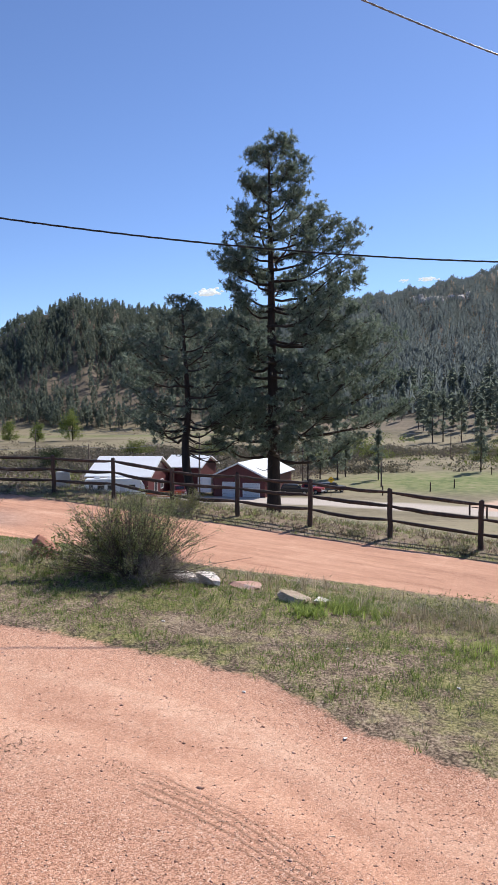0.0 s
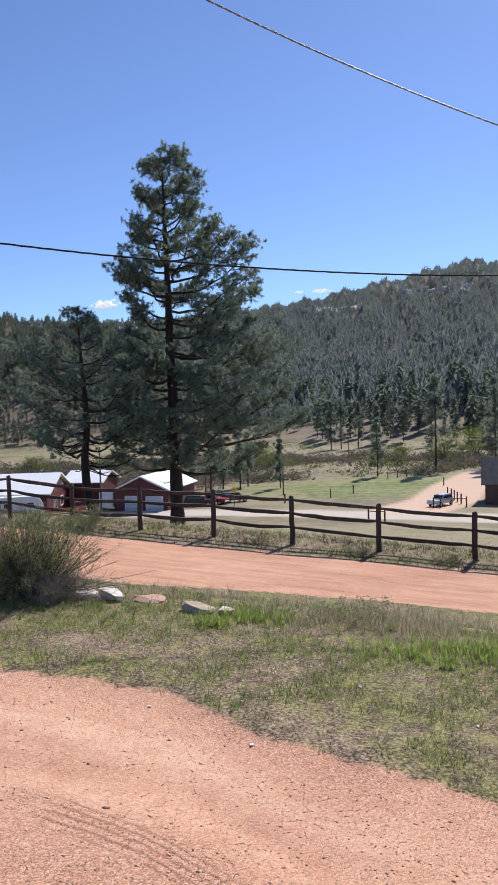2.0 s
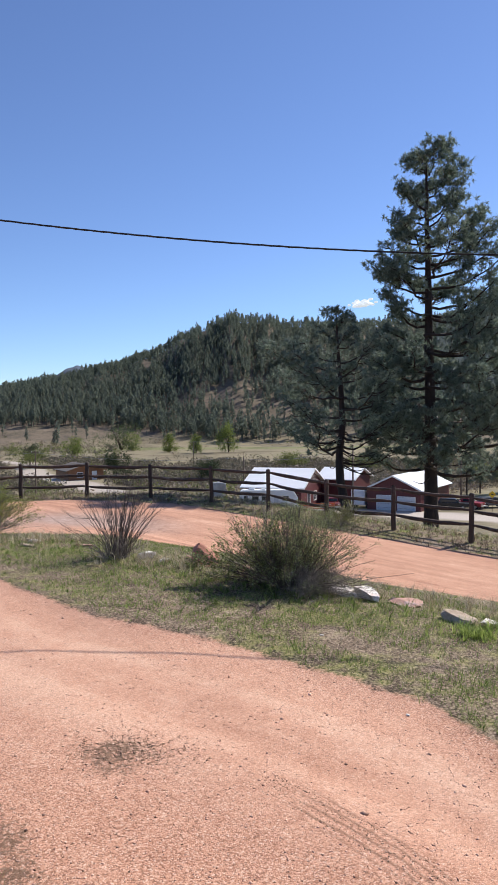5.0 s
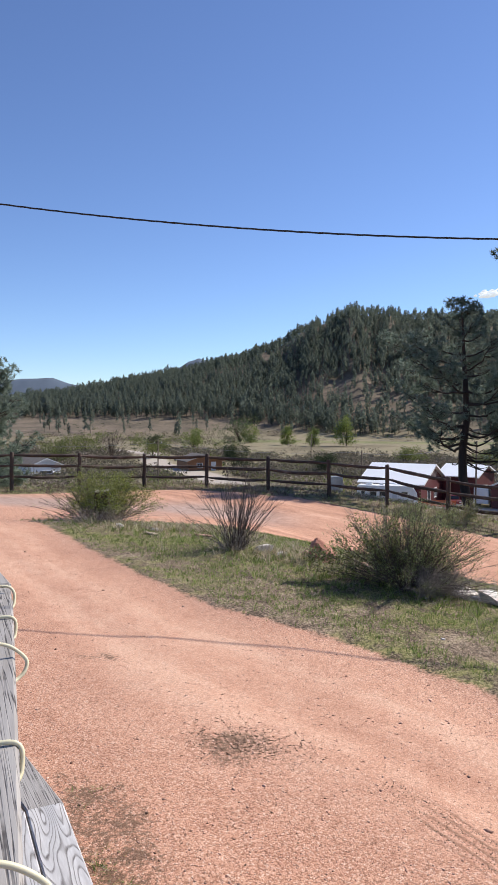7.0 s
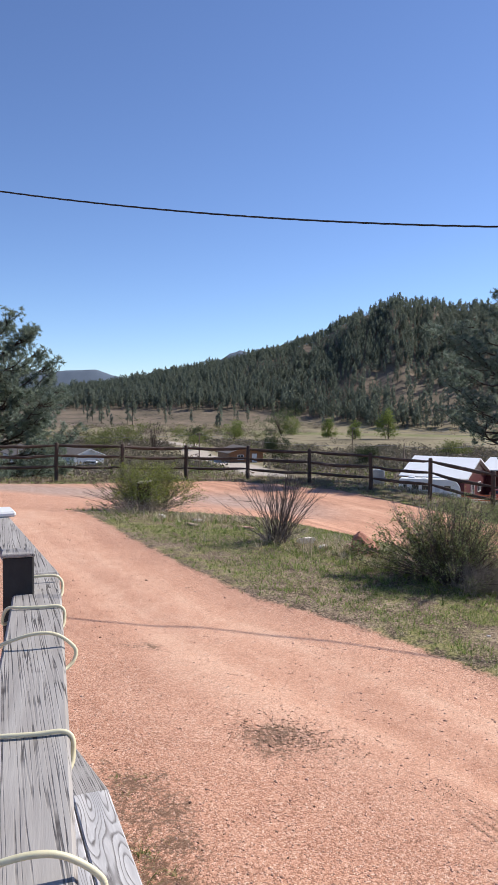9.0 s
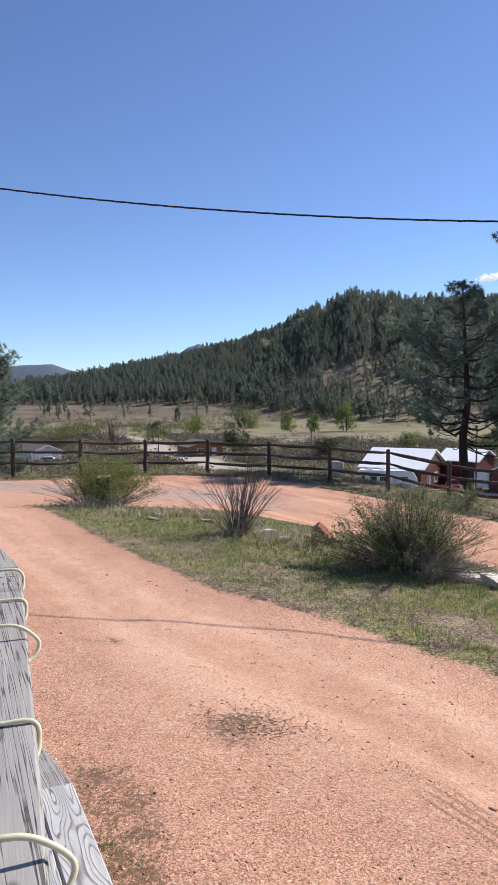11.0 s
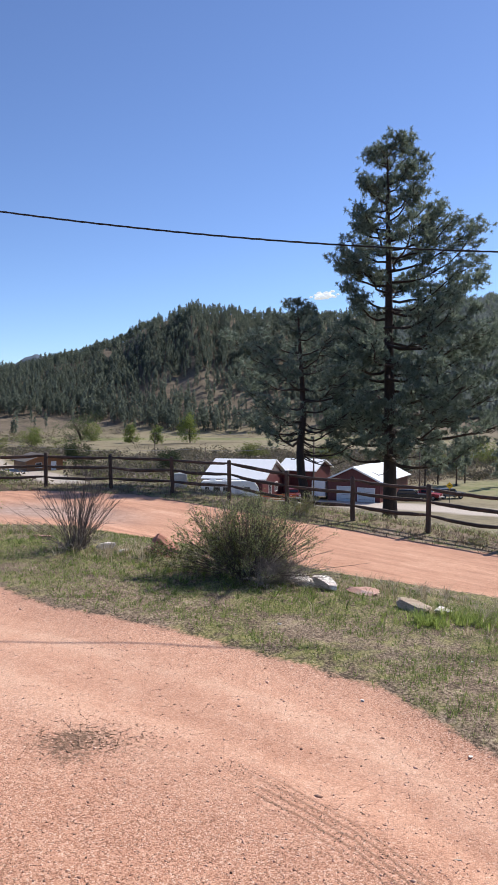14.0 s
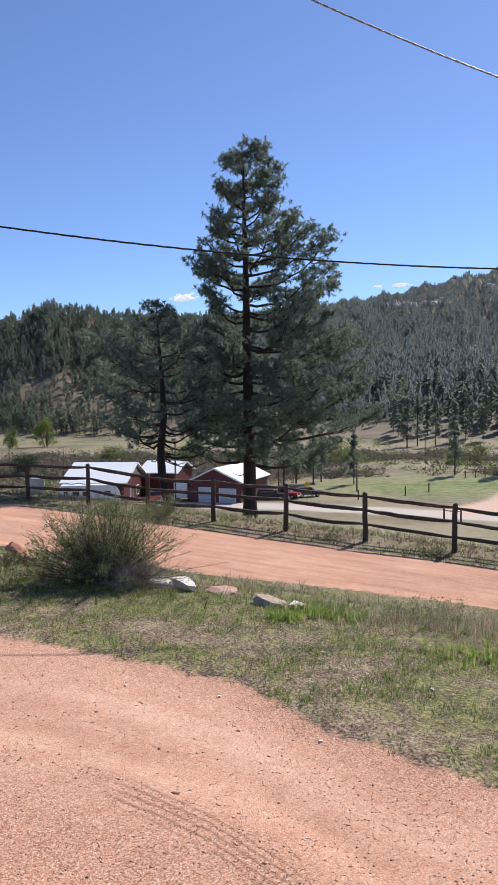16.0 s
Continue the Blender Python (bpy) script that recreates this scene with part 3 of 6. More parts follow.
def woods(name, label, n, area, seed, size, tiers, thin, low, wide, spokes, material):
    """A wood as one object: trunks and crowns strewn over a stretch of hill."""
    rng = np.random.default_rng(seed)
    az, r = area(rng, n)
    x, y = r * np.sin(np.radians(az)), r * np.cos(np.radians(az))
    foot = np.interp(az, RIDGE_AZ, FOOT_R)
    ground_z = height(x, y)
    gap = np.sin(x * 0.021 + 2.0 * np.sin(y * 0.013)) + np.sin(y * 0.027 + 1.7 * np.sin(x * 0.017)) + rng.normal(0, 0.7, len(x))
    keep = (gap > thin) & (r > foot + 8)
    open_slope = ground_z < np.interp(az, (-34, -20, -11), (-2.0, -2.0, -11.0))
    keep &= ~open_slope | (rng.uniform(0, 1, len(x)) < 0.025)
    keep &= ~rocky(az, np.degrees(np.arctan2(ground_z - EYE_Z, r))) | (rng.uniform(0, 1, len(x)) < 0.3)
    x, y = x[keep], y[keep]
    p = np.stack([x, y, ground_z[keep] - 0.2], 1)
    shapes = [far_pine(rng, rng.uniform(*wide), tiers, rng.uniform(*low), spokes) for _ in range(14)]
    turns, sizes = rng.uniform(0, 6.28, len(p)), rng.normal(size[0], size[1], len(p)).clip(size[0] * 0.4) * np.interp(np.hypot(x, y), (300, 800, 1500), (1.3, 1.0, 0.7))
    lean = rng.normal(0, 0.025, (len(p), 2))
    root = thing(name, at(0, 0, 0), label, "forest", kind="stuff")
    v, f = strewn([s[1] for s in shapes], p, turns, sizes, lean, seed)
    tagged(piece("crowns", mesh_of("crowns", v, f, material), root), kind="stuff")
    near = np.hypot(p[:, 0], p[:, 1]) < 620
    v, f = strewn([s[0] for s in shapes], p[near], turns[near], sizes[near], lean[near], seed)
    tagged(piece("trunks", mesh_of("trunks", v, f, FOREST_BARK), root), kind="stuff")


def left_hill(rng, n):
    az = rng.uniform(-46, 9, n)
    lo, hi = np.interp(az, RIDGE_AZ, FOOT_R), np.interp(az, RIDGE_AZ, RIDGE_R)
    return az, lo + (hi + 30 - lo) * rng.uniform(0.0, 1, n) ** 0.8


def right_hill(rng, n):
    az = rng.uniform(6, 42, n)
    lo, hi = np.interp(az, RIDGE_AZ, FOOT_R), np.interp(az, RIDGE_AZ, RIDGE_R)
    return az, lo + (hi + 20 - lo) * rng.uniform(0.02, 1, n) ** 0.64


def mountain_foot(rng, n):
    az = rng.uniform(7, 40, n)
    return az, np.interp(az, RIDGE_AZ, FOOT_R) + 8 + 190 * rng.uniform(0.0, 1, n) ** 1.2


woods("pine_forest", "dark ponderosa forest covering the rounded hill", 16500, left_hill, 5, (7.0, 1.8), 6, -1.3, (0.1, 0.3), (0.13, 0.19), 6, FOREST)
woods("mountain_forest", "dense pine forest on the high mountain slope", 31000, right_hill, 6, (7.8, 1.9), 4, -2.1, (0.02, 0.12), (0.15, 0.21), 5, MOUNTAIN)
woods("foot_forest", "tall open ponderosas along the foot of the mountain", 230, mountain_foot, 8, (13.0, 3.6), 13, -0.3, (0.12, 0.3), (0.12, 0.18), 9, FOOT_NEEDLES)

LEDGE = surface("pale granite ledge", ((0.3, (0.30, 0.26, 0.235)), (0.5, (0.46, 0.41, 0.375)), (0.7, (0.58, 0.53, 0.49))), 0.15, 0.9, 1.2, 0.5, 0.4, vary=0.25)


def ledges(seed):
    """Broken granite blocks strewn below the skyline."""
    rng = np.random.default_rng(seed)
    az, r = right_hill(rng, 60000)
    x, y = r * np.sin(np.radians(az)), r * np.cos(np.radians(az))
    z = height(x, y)
    keep = rocky(az, np.degrees(np.arctan2(z - EYE_Z, r))) & (np.sin(az * 9) + rng.normal(0, 0.8, len(x)) > 0.5)
    p = np.stack([x, y, z], 1)[keep][:150]
    shapes = []
    for _ in range(6):
        bm = bmesh.new()
        bmesh.ops.create_icosphere(bm, subdivisions=2, radius=1.0)
        for q in bm.verts:
            q.co *= 1 + 0.35 * noise.noise(q.co * 1.6 + Vector(rng.uniform(0, 9, 3)))
        bm.verts.index_update()
        shapes.append((np.array([q.co[:] for q in bm.verts]), np.array([[w.index for w in g.verts] for g in bm.faces])))
        bm.free()
    s = rng.uniform(2.0, 6.5, len(p))
    v, f = strewn(shapes, p, rng.uniform(0, 6.28, len(p)), np.stack([s, s, s * rng.uniform(0.5, 1.1, len(p))], 1), None, seed)
    tagged(new("granite_ledges", mesh_of("granite_ledges", v, f, LEDGE)), "pale granite ledges breaking out of the high forest", "rock", kind="stuff")


ledges(17)

# ---- gable buildings ----
RED_SIDING = surface("red metal siding", ((0.3, (0.075, 0.013, 0.014)), (0.7, (0.115, 0.02, 0.02))), 0.8, 0.55, 12.0, 0.2, 0.01, (6, 6, 0.2))
WHITE_ROOF = surface("white metal roof", ((0.3, (0.84, 0.84, 0.84)), (0.7, (0.9, 0.9, 0.9))), 0.6, 0.35, 9.0, 0.15, 0.01)
WHITE_PAINT = surface("white paint", ((0.3, (0.66, 0.66, 0.65)), (0.7, (0.78, 0.78, 0.77))), 1.2, 0.5, 14.0, 0.1, 0.005)
DOOR_WHITE = surface("white garage door", ((0.3, (0.5, 0.51, 0.53)), (0.7, (0.6, 0.61, 0.62))), 1.0, 0.5, 10.0, 0.1, 0.005)
SHINGLE = surface("brown shingles", ((0.3, (0.10, 0.085, 0.075)), (0.7, (0.17, 0.145, 0.125))), 1.5, 0.9, 12.0, 0.6, 0.02)
BROWN_WALL = surface("brown siding", ((0.3, (0.09, 0.05, 0.035)), (0.7, (0.15, 0.085, 0.06))), 1.0, 0.8, 10.0, 0.4, 0.01, (1, 1, 5))
LOG_WALL = surface("varnished log wall", ((0.3, (0.20, 0.085, 0.035)), (0.7, (0.30, 0.14, 0.06))), 1.0, 0.6, 10.0, 0.4, 0.02, (1, 1, 6))
PANE = graph("window glass")[0]
PANE.node_tree.nodes["Principled BSDF"].inputs["Base Color"].default_value = (0.03, 0.035, 0.04, 1)
PANE.node_tree.nodes["Principled BSDF"].inputs["Roughness"].default_value = 0.06


def gable(name, x, y, turn, w, l, wall_h, rise, wall, roof, label, over=0.5, openings=(), sink=0.6):
    """A gable building: w across the front gable (at -y), l deep. openings: (face, along, up, width, height, material, kind)."""
    z = min(level(x, y), level(x + 3, y - 3))
    root = thing(name, pose(x, y, z, 0, 0, turn), label, "building")
    bm = bmesh.new()
    for s in (-1, 1):
        box(bm, 0.15, l, wall_h + sink, at(s * (w / 2 - 0.075), 0, (wall_h - sink) / 2))
    for s in (-1, 1):
        ya = s * (l / 2 - 0.075)
        vs = [bm.verts.new(c) for yy in (ya - 0.07, ya + 0.07) for c in ((-w / 2 + 0.15, yy, -sink), (w / 2 - 0.15, yy, -sink), (w / 2 - 0.15, yy, wall_h), (0, yy, wall_h + rise), (-w / 2 + 0.15, yy, wall_h))]
        bm.faces.new(vs[4::-1])
        bm.faces.new(vs[5:])
        for i in range(5):
            bm.faces.new((vs[i], vs[(i + 1) % 5], vs[5 + (i + 1) % 5], vs[5 + i]))
    part("wall_shell", bm, wall, root)
    ang = math.atan2(rise, w / 2)
    run = (w / 2 + over) / math.cos(ang)
    for s in (-1, 1):
        m = Matrix.Translation((0, 0, wall_h + rise + 0.09)) @ Matrix.Rotation(s * ang, 4, "Y")
        slab = part("roof", boxed((run, l + 2 * over, 0.14, m @ at(s * run / 2, 0, 0)), bevel=0.02), roof, root)
        if roof is WHITE_ROOF:
            ribs = bmesh.new()
            for i in range(int((l + 2 * over) / 0.9)):
                box(ribs, run, 0.03, 0.02, m @ at(s * run / 2, -l / 2 - over + 0.4 + i * 0.9, 0.078))
            part("standing_seams", ribs, roof, slab)
        for e in (-1, 1):
            part("fascia", boxed((run, 0.04, 0.22, m @ at(s * run / 2, e * (l / 2 + over + 0.02), -0.02))), WHITE_PAINT if roof is WHITE_ROOF else wall, root)
    for face, along, up, ow, oh, mat, kind in openings:
        m = {"front": pose(along, -l / 2 - 0.02, up, 0, 0, 0), "right": pose(w / 2 + 0.02, along, up, 0, 0, 90), "left": pose(-w / 2 - 0.02, along, up, 0, 0, -90)}[face]
        bm = bmesh.new()
        if kind == "garage_door":
            for i in range(4):
                box(bm, ow, 0.06, oh / 4 - 0.03, m @ at(0, -0.02, -oh / 2 + oh / 8 + i * oh / 4), 0.01)
            d = part(kind, bm, mat, root)
            part("frame", boxed((0.1, 0.08, oh + 0.1, m @ at(-ow / 2 - 0.05, -0.02, 0.05)), (0.1, 0.08, oh + 0.1, m @ at(ow / 2 + 0.05, -0.02, 0.05)), (ow, 0.08, 0.1, m @ at(0, -0.02, oh / 2 + 0.06))), WHITE_PAINT, d)
        else:
            box(bm, ow, 0.04, oh, m)
            d = part(kind, bm, mat, root)
            t = 0.11
            part("frame", boxed((t, 0.1, oh + 2 * t, m @ at(-ow / 2 - t / 2, -0.02, 0)), (t, 0.1, oh + 2 * t, m @ at(ow / 2 + t / 2, -0.02, 0)), (ow, 0.1, t, m @ at(0, -0.02, oh / 2 + t / 2)), (ow, 0.1, t, m @ at(0, -0.02, -oh / 2 - t / 2)), (0.06, 0.08, oh, m @ at(0, -0.02, 0))), WHITE_PAINT, d)
    return root


gable("garage", 7.7, 113.6, -23, 8.2, 14.0, 3.3, 1.9, RED_SIDING, WHITE_ROOF, "red metal garage with white roof and two white doors", 0.45,
      (("front", -1.25, 1.15, 2.5, 2.3, DOOR_WHITE, "garage_door"), ("front", 2.0, 1.1, 2.5, 2.2, DOOR_WHITE, "garage_door")))
gable("red_house", -11.6, 113.0, 80, 13.0, 8.8, 3.5, 2.3, RED_SIDING, WHITE_ROOF, "red house under a broad white metal roof", 0.6,
      (("right", 0.0, 1.5, 1.4, 1.2, PANE, "window"), ("front", 2.0, 1.5, 1.5, 1.3, PANE, "window"), ("front", -2.0, 1.4, 1.5, 1.6, PANE, "window")))
gable("red_outbuilding", -2.4, 122.5, 72, 9.0, 6.0, 4.0, 1.5, RED_SIDING, WHITE_ROOF, "smaller red outbuilding with white metal roof behind the house", 0.5,
      (("front", 0.5, 1.6, 1.1, 1.0, PANE, "window"),))
gable("brown_cabin", 59.7, 94.6, 60, 8.0, 11.0, 3.2, 3.2, BROWN_WALL, SHINGLE, "brown cabin with a steep grey shingle roof", 0.5,
      (("front", 0, 1.5, 1.2, 1.0, PANE, "window"),))
gable("log_house", -66.5, 165.0, 40, 8.5, 10.0, 2.3, 1.4, LOG_WALL, SHINGLE, "low log house with brown roof on the valley floor", 0.6,
      (("front", -1.5, 1.3, 1.3, 1.0, PANE, "window"), ("front", 2.0, 1.0, 1.0, 2.0, WHITE_PAINT, "door"), ("right", 2.0, 1.3, 1.4, 1.0, PANE, "window")))
gable("white_house", -107.5, 135.6, 50, 8.0, 15.0, 2.6, 1.6, WHITE_PAINT, SHINGLE, "long white house with a reddish-brown roof", 0.5,
      (("right", -4, 1.4, 1.2, 1.0, PANE, "window"), ("right", 0, 1.4, 1.2, 1.0, PANE, "window"), ("right", 4, 1.4, 1.2, 1.0, PANE, "window"), ("front", 0, 1.4, 1.4, 1.0, PANE, "window")))
gable("white_house", -94.5, 137.0, 60, 7.0, 11.0, 2.5, 1.4, WHITE_PAINT, SHINGLE, "smaller white house beside the valley road", 0.5,
      (("right", -2, 1.4, 1.2, 1.0, PANE, "window"), ("right", 2, 1.2, 1.0, 1.8, PANE, "window")))


# ---- overhead wires ----
WIRE = surface("black wire", ((0.3, (0.01, 0.01, 0.012)), (0.7, (0.03, 0.03, 0.032))), 8.0, 0.85, 40.0, 0.1)
WIRE_SHINY = surface("weathered aluminium wire", ((0.3, (0.16, 0.165, 0.17)), (0.7, (0.27, 0.27, 0.28))), 8.0, 0.55, 40.0, 0.1, metal=0.3)


def strand(name, pts, radius, phase, turns, off, material, parent):
    """One strand of a twisted drop wire through pts (a smooth curve)."""
    pts = np.array(pts, float)
    n = 260
    k = np.linspace(0, len(pts) - 1, n)
    c = np.stack([np.polyval(np.polyfit(np.arange(len(pts)), pts[:, i], 2), k) for i in range(3)], 1)
    w = np.linspace(0, turns * 2 * np.pi, n) + phase
    c[:, 2] += off * np.cos(w)
    c[:, 1] += off * np.sin(w)
    v, f = tube(c, np.full(n, radius), 6)
    return piece(name, mesh_of(name, v, f, material, True), parent)


drop = thing("drop_wire", at(0, 0, 0), "twisted black service cable sagging across the yard", "cable")
A_LINE = ((-14.0, 7.02, 6.546), (-7.0, 7.784, 4.718), (0.0, 8.549, 3.806), (7.0, 9.314, 3.809), (14.0, 10.078, 4.728))
for i in range(3):
    strand("strand", A_LINE, 0.0056, i * 2.09, 42, 0.0065, WIRE, drop)
upper = thing("upper_wire", at(0, 0, 0), "pale weathered service cable high over the yard", "cable")
B_LINE = ((-1.9, 3.75, 5.27), (0.78, 4.8, 4.65), (3.3, 5.43, 4.235), (6.6, 6.3, 3.96))
for i in range(2):
    strand("strand", B_LINE, 0.0042, i * 3.14, 60, 0.0035, WIRE_SHINY, upper)


# ---- grass ----
GRASS = leafy("green grass", (0.095, 0.14, 0.036), (0.31, 0.37, 0.115), 0.5, 0.8)
STRAW = leafy("dry grass", (0.26, 0.20, 0.115), (0.62, 0.53, 0.37), 0.35, 0.8)
LUSH = leafy("bright spring grass", (0.19, 0.25, 0.05), (0.40, 0.47, 0.14), 0.55, 0.85)


def grass_clump(rng, blades, h, spread, width):
    """Blades one face wide, bent outwards."""
    a = rng.uniform(0, 6.28, blades)
    out = np.stack([np.cos(a), np.sin(a), np.zeros(blades)], 1)
    root = out * rng.uniform(0, 0.25, (blades, 1)) * spread
    hh = h * rng.uniform(0.5, 1.1, (blades, 1))
    mid = root + out * spread * 0.35 * rng.uniform(0.2, 1, (blades, 1)) + hh * 0.6 * np.array([0, 0, 1])
    tip = root + out * spread * rng.uniform(0.4, 1.3, (blades, 1)) + hh * np.array([0, 0, 1])
    side = np.stack([-np.sin(a), np.cos(a), np.zeros(blades)], 1) * width
    v = np.stack([root - side, root + side, mid + side * 0.7, mid - side * 0.7, tip], 1).reshape(-1, 3)
    i = np.arange(blades)[:, None] * 5
    f = np.concatenate([i + [0, 1, 2], i + [0, 2, 3], i + [3, 2, 4]])
    return v, f


def short_clump(rng, blades, h, spread, width):
    """Straight short blades, one face each."""
    a = rng.uniform(0, 6.28, blades)
    out = np.stack([np.cos(a), np.sin(a), np.zeros(blades)], 1)
    root = out * rng.uniform(0, 0.6, (blades, 1)) * spread
    tip = root + out * spread * rng.uniform(0.1, 0.9, (blades, 1)) + h * rng.uniform(0.4, 1.1, (blades, 1)) * np.array([0, 0, 1])
    side = np.stack([-np.sin(a), np.cos(a), np.zeros(blades)], 1) * width
    return np.stack([root - side, root + side, tip], 1).reshape(-1, 3), np.arange(3 * blades).reshape(-1, 3)


def sow(name, label, material, n, where, size, seed, blades=9, h=0.08, spread=0.05, width=0.0022, make=grass_clump):
    rng = np.random.default_rng(seed)
    x, y, keep = where(rng, n)
    x, y = x[keep], y[keep]
    p = np.stack([x, y, surface_z(x, y) - 0.012], 1)
    shapes = [make(rng, blades, h, spread, width) for _ in range(8)]
    v, f = strewn(shapes, p, rng.uniform(0, 6.28, len(p)), rng.uniform(*size, len(p)), rng.normal(0, 0.12, (len(p), 2)), seed)
    return tagged(new(name, mesh_of(name, v, f, material)), label, "grass", kind="stuff")


def patchy(x, y, s=1.0):
    return np.sin(x * 2.3 * s + 1.7 * np.sin(y * 1.9 * s)) + np.sin(y * 2.9 * s + 1.3 * np.sin(x * 1.4 * s + 2))


def island(rng, n):
    a, r = np.radians(rng.uniform(-44, 44, n)), 2.6 + 12.5 * rng.uniform(0, 1, n) ** 1.05
    x, y = r * np.sin(a), r * np.cos(a)
    front = y - np.interp(x, FRONT_X, FRONT_Y)
    back = np.interp(x, BACK_X, BACK_Y) - y
    edge = np.minimum(front, back)
    return x, y, (rng.uniform(0, 1, n) < np.clip(edge / 0.45 + 0.12, 0, 1)) & (edge > -0.1)


def green_island(rng, n):
    x, y, k = island(rng, n)
    front = y - np.interp(x, FRONT_X, FRONT_Y)
    rich = 0.5 * patchy(x, y) + 0.7 * patchy(x + 3.1, y - 1.7, 2.4) + 0.5 * np.clip(-x / 2.5, -0.6, 1.0) + 0.5 * np.exp(-((front - 2.1) / 0.6) ** 2)
    return x, y, k & (rich + rng.normal(0, 0.7, n) > -0.15)


def dry_island(rng, n):
    x, y, k = island(rng, n)
    return x, y, k & (patchy(x, y) + rng.normal(0, 1.2, n) < 0.7)


def blobs(*spots):
    def where(rng, n):
        c = np.array(spots)
        w = c[rng.integers(0, len(c), n)]
        q = rng.normal(0, 1, (n, 2))
        x, y = w[:, 0] + q[:, 0] * w[:, 2], w[:, 1] + q[:, 1] * w[:, 3]
        return x, y, (y > np.interp(x, FRONT_X, FRONT_Y) + 0.1) & (y < np.interp(x, BACK_X, BACK_Y) + 0.4)
    return where


def verge(rng, n):
    x, y = rng.uniform(-24, 17, n), rng.uniform(8, 28, n)
    s = beyond(x, y)
    return x, y, (s > -1.2) & (s < 2.2)


def slope_beyond(rng, n):
    x, y = rng.uniform(-26, 60, n), rng.uniform(5, 85, n)
    s = beyond(x, y)
    return x, y, (s > 1.2) & (s < 52) & (rng.uniform(0, 1, n) < 10 / (s + 9))


WEED = leafy("brown dead weeds", (0.09, 0.065, 0.045), (0.25, 0.185, 0.13), 0.2, 0.7)
sow("turf", "short green turf over the island between the roads", GRASS, 118000, green_island, (0.45, 1.5), 1, 8, 0.037, 0.042, 0.003, short_clump)
sow("thatch", "short dry straw grass on the island", STRAW, 46000, dry_island, (0.5, 1.6), 2, 7, 0.026, 0.05, 0.0022, short_clump)
sow("long_grass", "tufts of bright long grass beside the rocks", LUSH, 560, blobs((1.36, 6.9, 0.14, 0.12), (1.5, 6.75, 0.2, 0.1), (0.95, 6.6, 0.12, 0.1), (2.55, 5.55, 0.3, 0.16), (2.95, 5.4, 0.3, 0.2), (3.3, 5.3, 0.4, 0.2), (3.6, 5.0, 0.4, 0.2), (3.0, 5.7, 0.3, 0.16)), (0.5, 1.25), 3, 12, 0.115, 0.08, 0.003)
sow("long_turf", "longer green grass round the bushes", GRASS, 520, blobs((-1.5, 7.7, 0.5, 0.3), (-4.0, 9.6, 0.9, 0.4), (0.1, 7.2, 0.7, 0.25), (-6.2, 10.6, 0.6, 0.4), (-2.4, 8.4, 0.5, 0.4), (2.6, 7.3, 0.7, 0.6)), (0.5, 1.2), 4, 12, 0.10, 0.09, 0.003)
sow("dry_bunchgrass", "pale dry bunchgrass among the rocks and bushes", STRAW, 1000, blobs((-2.2, 8.8, 0.5, 0.25), (2.5, 6.6, 0.5, 0.25), (3.4, 7.4, 0.9, 0.7), (-4.6, 10.2, 0.7, 0.3), (0.6, 8.2, 0.8, 0.5), (5.0, 8.0, 1.0, 1.2), (-1.3, 8.3, 0.4, 0.2)), (0.6, 1.4), 5, 12, 0.16, 0.12, 0.0022)
sow("verge_grass", "mixed green grass along the foot of the fence", GRASS, 11000, verge, (0.6, 1.4), 6, 9, 0.09, 0.12, 0.006, short_clump)
sow("verge_straw", "dry weeds along the foot of the fence", WEED, 19000, verge, (0.6, 1.5), 7, 9, 0.12, 0.15, 0.006, short_clump)
sow("slope_grass", "tall pale grass on the slope below the fence", STRAW, 44000, slope_beyond, (0.6, 1.4), 8, 8, 0.15, 0.28, 0.010, short_clump)
sow("slope_greens", "green undergrowth on the slope below the fence", GRASS, 22000, slope_beyond, (0.6, 1.4), 9, 8, 0.13, 0.25, 0.010, short_clump)


# ---- loose stones on the gravel ----
CHIPS = surface("granite chips", ((0.25, (0.22, 0.11, 0.08)), (0.45, (0.48, 0.27, 0.19)), (0.6, (0.60, 0.38, 0.29)), (0.8, (0.70, 0.56, 0.48))), 3.0, 0.9, 60.0, 0.0, vary=0.45)
DARK_CHIPS = surface("dark stone chips", ((0.3, (0.075, 0.042, 0.03)), (0.7, (0.22, 0.115, 0.075))), 3.0, 0.9, 60.0, 0.0, vary=0.4)


def chip_shape(rng):
    v = np.array([(1, 0, 0), (-1, 0, 0), (0, 1, 0), (0, -1, 0), (0, 0, 0.8), (0, 0, -0.6)]) * rng.uniform(0.6, 1.2, (6, 1)) + rng.normal(0, 0.15, (6, 3))
    return v, np.array([(0, 2, 4), (2, 1, 4), (1, 3, 4), (3, 0, 4), (2, 0, 5), (1, 2, 5), (3, 1, 5), (0, 3, 5)])


